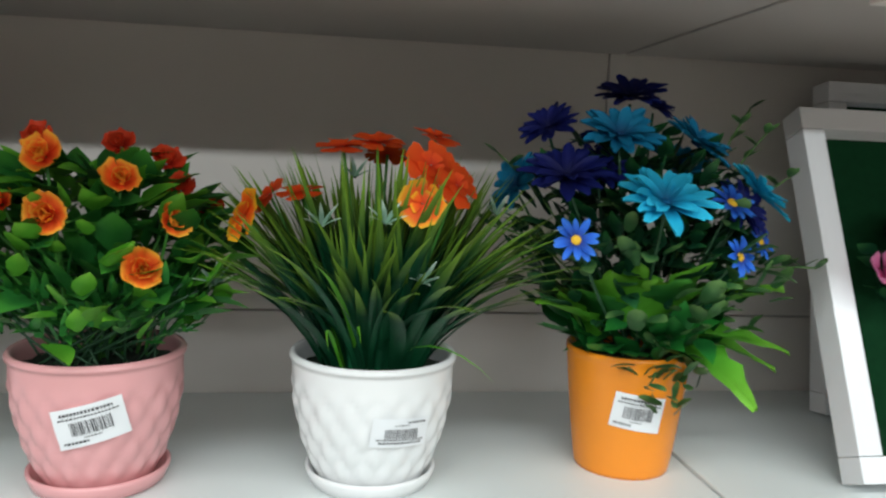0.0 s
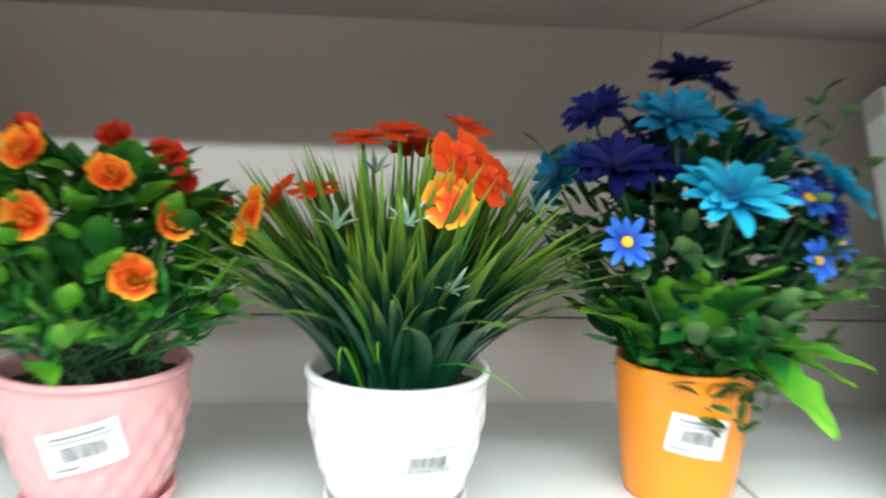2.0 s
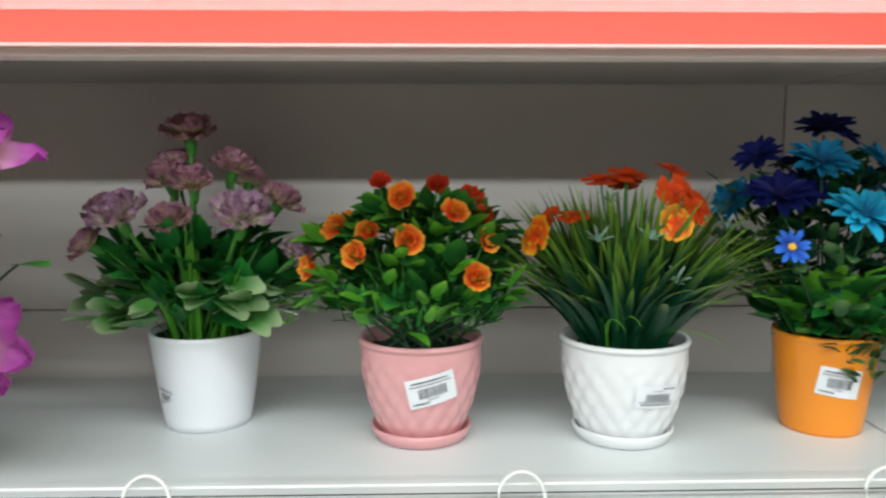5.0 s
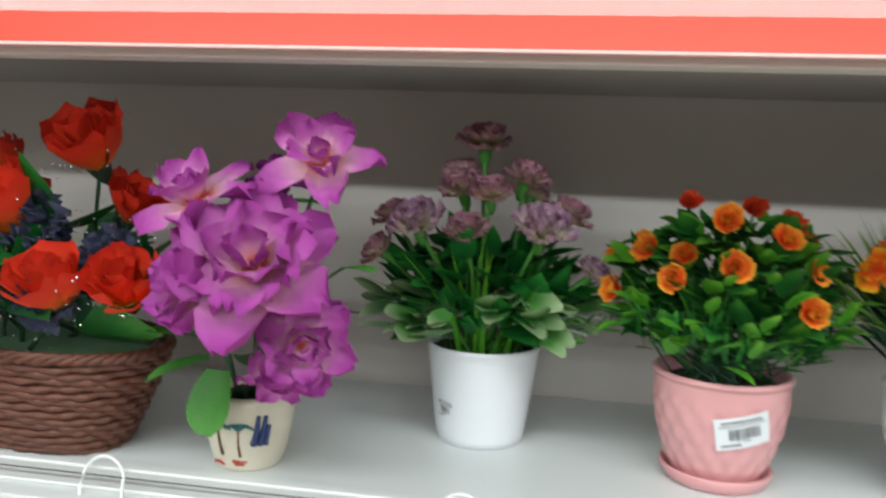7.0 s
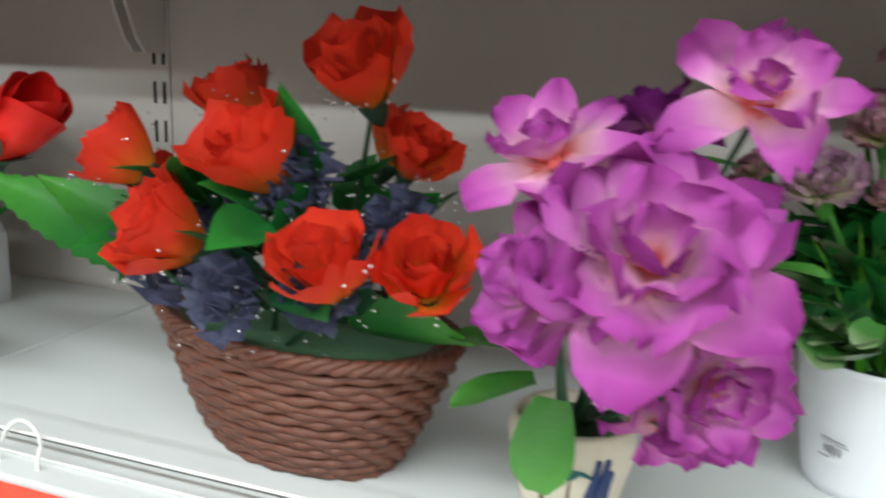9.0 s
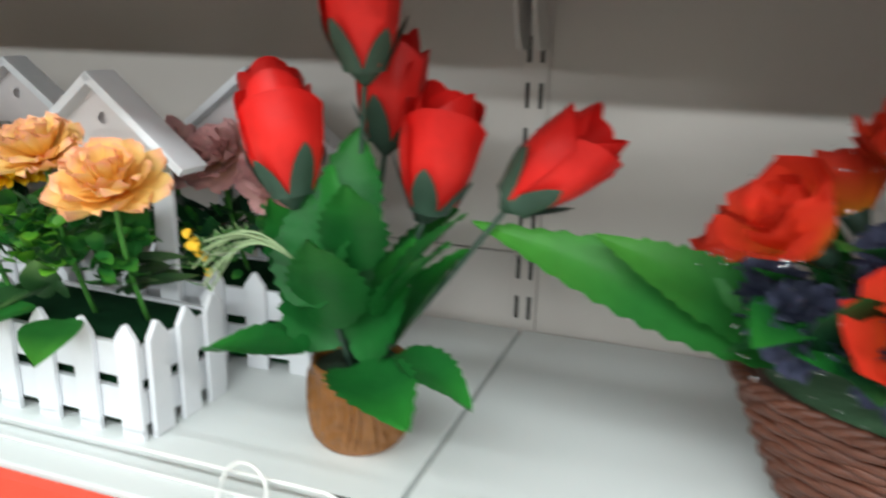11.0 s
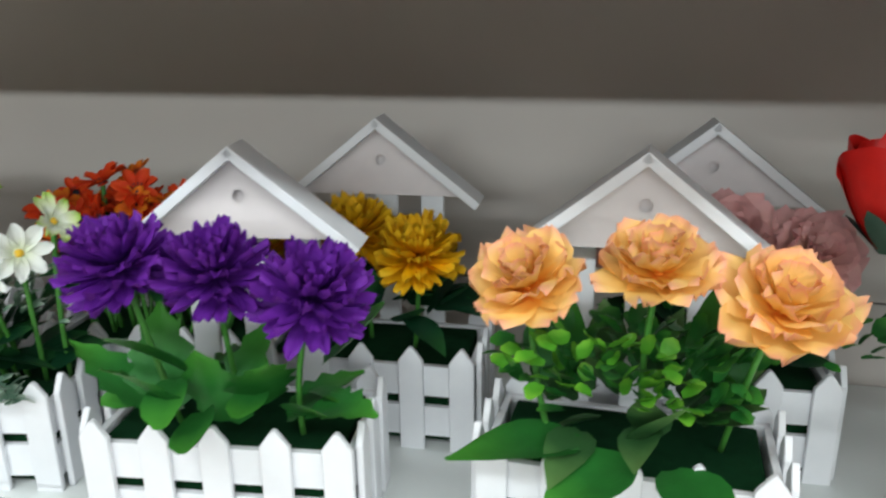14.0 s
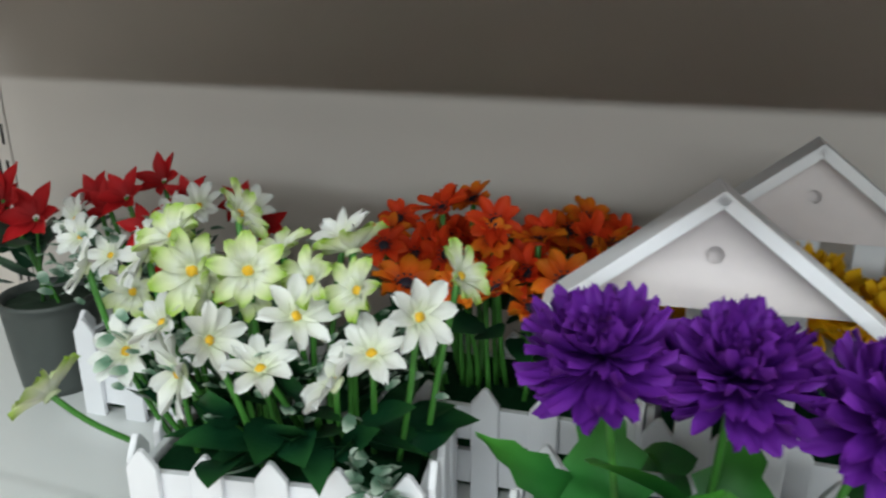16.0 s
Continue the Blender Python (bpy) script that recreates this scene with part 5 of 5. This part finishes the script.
q = planter(-2.425, -0.245, 4, False, "white picket planter crowded with orange and red daisies")
rng = random.Random(250)
ol = [(-.065, .0, .190, 1.0, 0), (.01, -.005, .195, .9, 0), (.035, .0, .180, .9, 0), (-.02, .0, .19, .9, 0), (.06, .0, .205, .9, 0)]
ol += [(rng.uniform(-.1, .1), rng.uniform(.01, .10), .192 + .05 * (1 - abs(rng.uniform(-1, 1))) * rng.uniform(.3, 1) + .012 * rng.random(), rng.uniform(.62, .85), rng.choice((1, 2, 2, 0))) for _ in range(34)]
ol = [(*i, (i[0] * 3 + rng.uniform(-.6, .6), rng.uniform(-1.0, .1), rng.uniform(.3, .9))) for i in ol]
plant_in(q, ol, oda, 251, G_DARK, DARKC, 50, (.05, .026), name="daisy", lab="orange-red artificial daisy", zc=.15)

q = planter(-2.745, -0.240, 4, False, "white picket planter with crimson and white flowers")
rl2 = [(-.06, .02, .235, 1, 0), (-.03, .01, .25, 1, 1), (0.0, .0, .225, 1, 0), (.03, .02, .25, .9, 1), (-.01, .04, .26, 1, 0), (.075, .03, .245, .8, 1), (.09, .05, .22, .8, 0), (.02, .0, .195, .9, 1), (.06, -.01, .17, .8, 0), (-.09, .04, .24, .9, 1)]
plant_in(q, [(i[0], i[1], i[2] - 0.018, i[3] * 0.9, i[4]) for i in rl2], crim, 260, G_DARK, None, 40, (.05, .028), name="crimson_flower", lab="crimson artificial flower")
heads(q, [(x, y, z, .75, k) for x, y, z, k in ((.06, -.01, .235, 0), (.03, .0, .22, 1), (-.06, -.02, .20, 0), (-.03, -.02, .185, 1), (.1, .01, .23, 0), (-.08, .0, .21, 1))], cosm, None, "white_flower", .9, 261, CENTRE)
part("silver_sprigs", leaf_cloud(random.Random(262), 180, (-.02, .0, .17), (.11, .06, .05), .012, .009, "petal", ns=3, inner=.2), G_SILVER, q, "tiny silvery green leaves")

# lone crimson rose at the far end
s = thing("crimson_stem", pose(-2.93, -0.20, Z), "crimson artificial flowers with dark leaves in a grey pot", "potted plant", "potted plants")
part("pot", pot_mesh(0.05, 0.04, 0.10, lip=0.002, n=12), material("grey_ceramic", (0.06, 0.07, 0.065), 0.5), s, "dark grey pot")
part("moss", disc(0.045, 0.094, 0.004, 14), M_SOIL, s)
heads(s, [(-.005, -.03, .215, 1.3, 0), (.035, -.03, .20, 1.2, 1), (-.04, 0, .20, 1.1, 0)], crim, None, "crimson_flower", .8, 270)
part("stems", stems([(-.005, -.03, .215), (.035, -.03, .20), (-.04, 0, .20)], .02, .095, random.Random(3), .002), M_STEM, s)
part("leaves", leaf_cloud(random.Random(271), 16, (.0, -.01, .15), (.06, .05, .04), .06, .04, "petal", ns=5), G_DARK, s, "dark green leaves")


# ---- framed wall flowers ----
def picture_frame(x, y, z, w, h, lean, flowers):
    f = thing("flower_frame", pose(x, y, z, -lean, 0, 0) @ Matrix.Translation((0, -0.030, 0)), "white box frame with dark green felt and pink artificial roses" if flowers else "white box frame with dark green felt leaning on the back panel", "picture frame", "flower frames")
    bw, d = 0.023, 0.030
    for lo, hi, nm in (((0, 0, 0), (w, d, bw), "bottom_bar"), ((0, 0, h - bw), (w, d, h), "top_bar"), ((0, 0, bw + .0004), (bw, d, h - bw - .0004), "side_bar"), ((w - bw, 0, bw + .0004), (w, d, h - bw - .0004), "side_bar")):
        part(nm, box(bmesh.new(), lo, hi, .0012), M_FRAME, f, smooth=False)
    part("felt_back", box(bmesh.new(), (bw - .004, d - .008, bw - .004), (w - bw + .004, d - .002, h - bw + .004)), M_TURF, f, "dark green felt backing", smooth=False)
    if flowers:
        pm = bmesh.new()
        lathe(pm, [(.035, 0), (.042, .03), (.047, .055), (.052, .085), (.054, .11), (.05, .112), (.046, .10)], 40, None, 1.1, .45)
        part("pocket_pot", pm, M_TURF, f, "half pot covered in green felt", Matrix.Translation((.135, d * .2, .05)))
        pk = [bloom([(6, .024, .024, 15, .6, .25, "wide", .08, .001, 0), (5, .019, .02, 42, .7, .3, "wide", .1, .001, .002), (4, .013, .014, 65, .5, .4, "wide", .1, .001, .003)], 160 + i, P_PINK) for i in range(2)]
        it = [(.045, -.015, .175, 1, 0), (.07, -.02, .212, 1, 1), (.10, -.03, .205, 1.05, 0), (.12, -.02, .225, 1, 1), (.135, -.025, .185, 1, 0), (.085, -.02, .23, .8, 1), (.15, -.02, .26, 1, 0), (.17, -.02, .21, 1, 1), (.16, -.01, .235, 1, 0), (.2, -.02, .18, 1, 1), (.12, 0, .265, .8, 0)]
        heads(f, it, pk, None, "rose", 1.2, 300, label="pink artificial rose")
        part("stems", stems([(i[0] - .135, i[1] - .01, i[2]) for i in it], .02, .15, random.Random(5), .0015), M_DARKSTEM, f, "", Matrix.Translation((.135, .01, 0)))
        part("leaves", leaf_cloud(random.Random(301), 50, (.12, -.0, .185), (.09, .015, .045), .032, .018, "point", inner=.2), G_DARK, f, "dark green leaves")
    return f


picture_frame(0.121, -0.287, Z + 0.001, 0.30, 0.357, 24, True)
picture_frame(0.223, -0.085, Z + 0.001, 0.30, 0.378, 8, False)

# ---- goods on the upper board, behind its wire fence ----
UZ = Z + gap(0.5) + 0.0505


def bag(x, y, w, d, h, mat, label, seed):
    rng = random.Random(seed)
    bmx = bmesh.new()
    bmesh.ops.create_cube(bmx, size=1)
    bmesh.ops.subdivide_edges(bmx, edges=bmx.edges, cuts=6, use_grid_fill=True)
    for vv in bmx.verts:
        c = vv.co
        k = 1 - 0.55 * max(abs(c.x), abs(c.y), abs(c.z)) ** 6 * (c.length > .6)
        n = noise.noise(c * 4 + Vector((seed, 0, 0))) * 0.07
        vv.co = Vector((c.x * w * (k + n), c.y * d * (k + n), (c.z + .5) * h * (0.96 + n * (c.z > 0)) if c.z > -.49 else 0))
    ob = new("plush_bag", mesh_of(bmx, "plush_bag", mat))
    ob.matrix_basis = pose(x, y, UZ)
    tagged(ob, label, "packaged goods", "goods on the upper board")


bag(-0.30, -0.33, .22, .14, .13, material("red_dotted_pack", (0.6, 0.06, 0.10), .35, scale=160, vary=.5), "red and pink dotted wrapped pack behind the wire", 1)
bag(-0.14, -0.33, .14, .13, .11, material("pink_pack", (0.78, 0.16, 0.2), .35, scale=160, vary=.4), "pink wrapped pack behind the wire", 2)
bag(-0.045, -0.34, .08, .11, .10, material("yellow_pack", (0.7, 0.45, 0.08), .4, vary=.2), "soft yellow pack behind the wire", 3)
bag(0.035, -0.34, .08, .11, .12, material("navy_pack", (0.02, 0.04, 0.14), .4, vary=.2), "navy and blue pack behind the wire", 4)
bag(0.17, -0.34, .18, .12, .14, material("orange_pack", (0.85, 0.2, 0.02), .35, vary=.1), "bright orange pack behind the wire", 5)
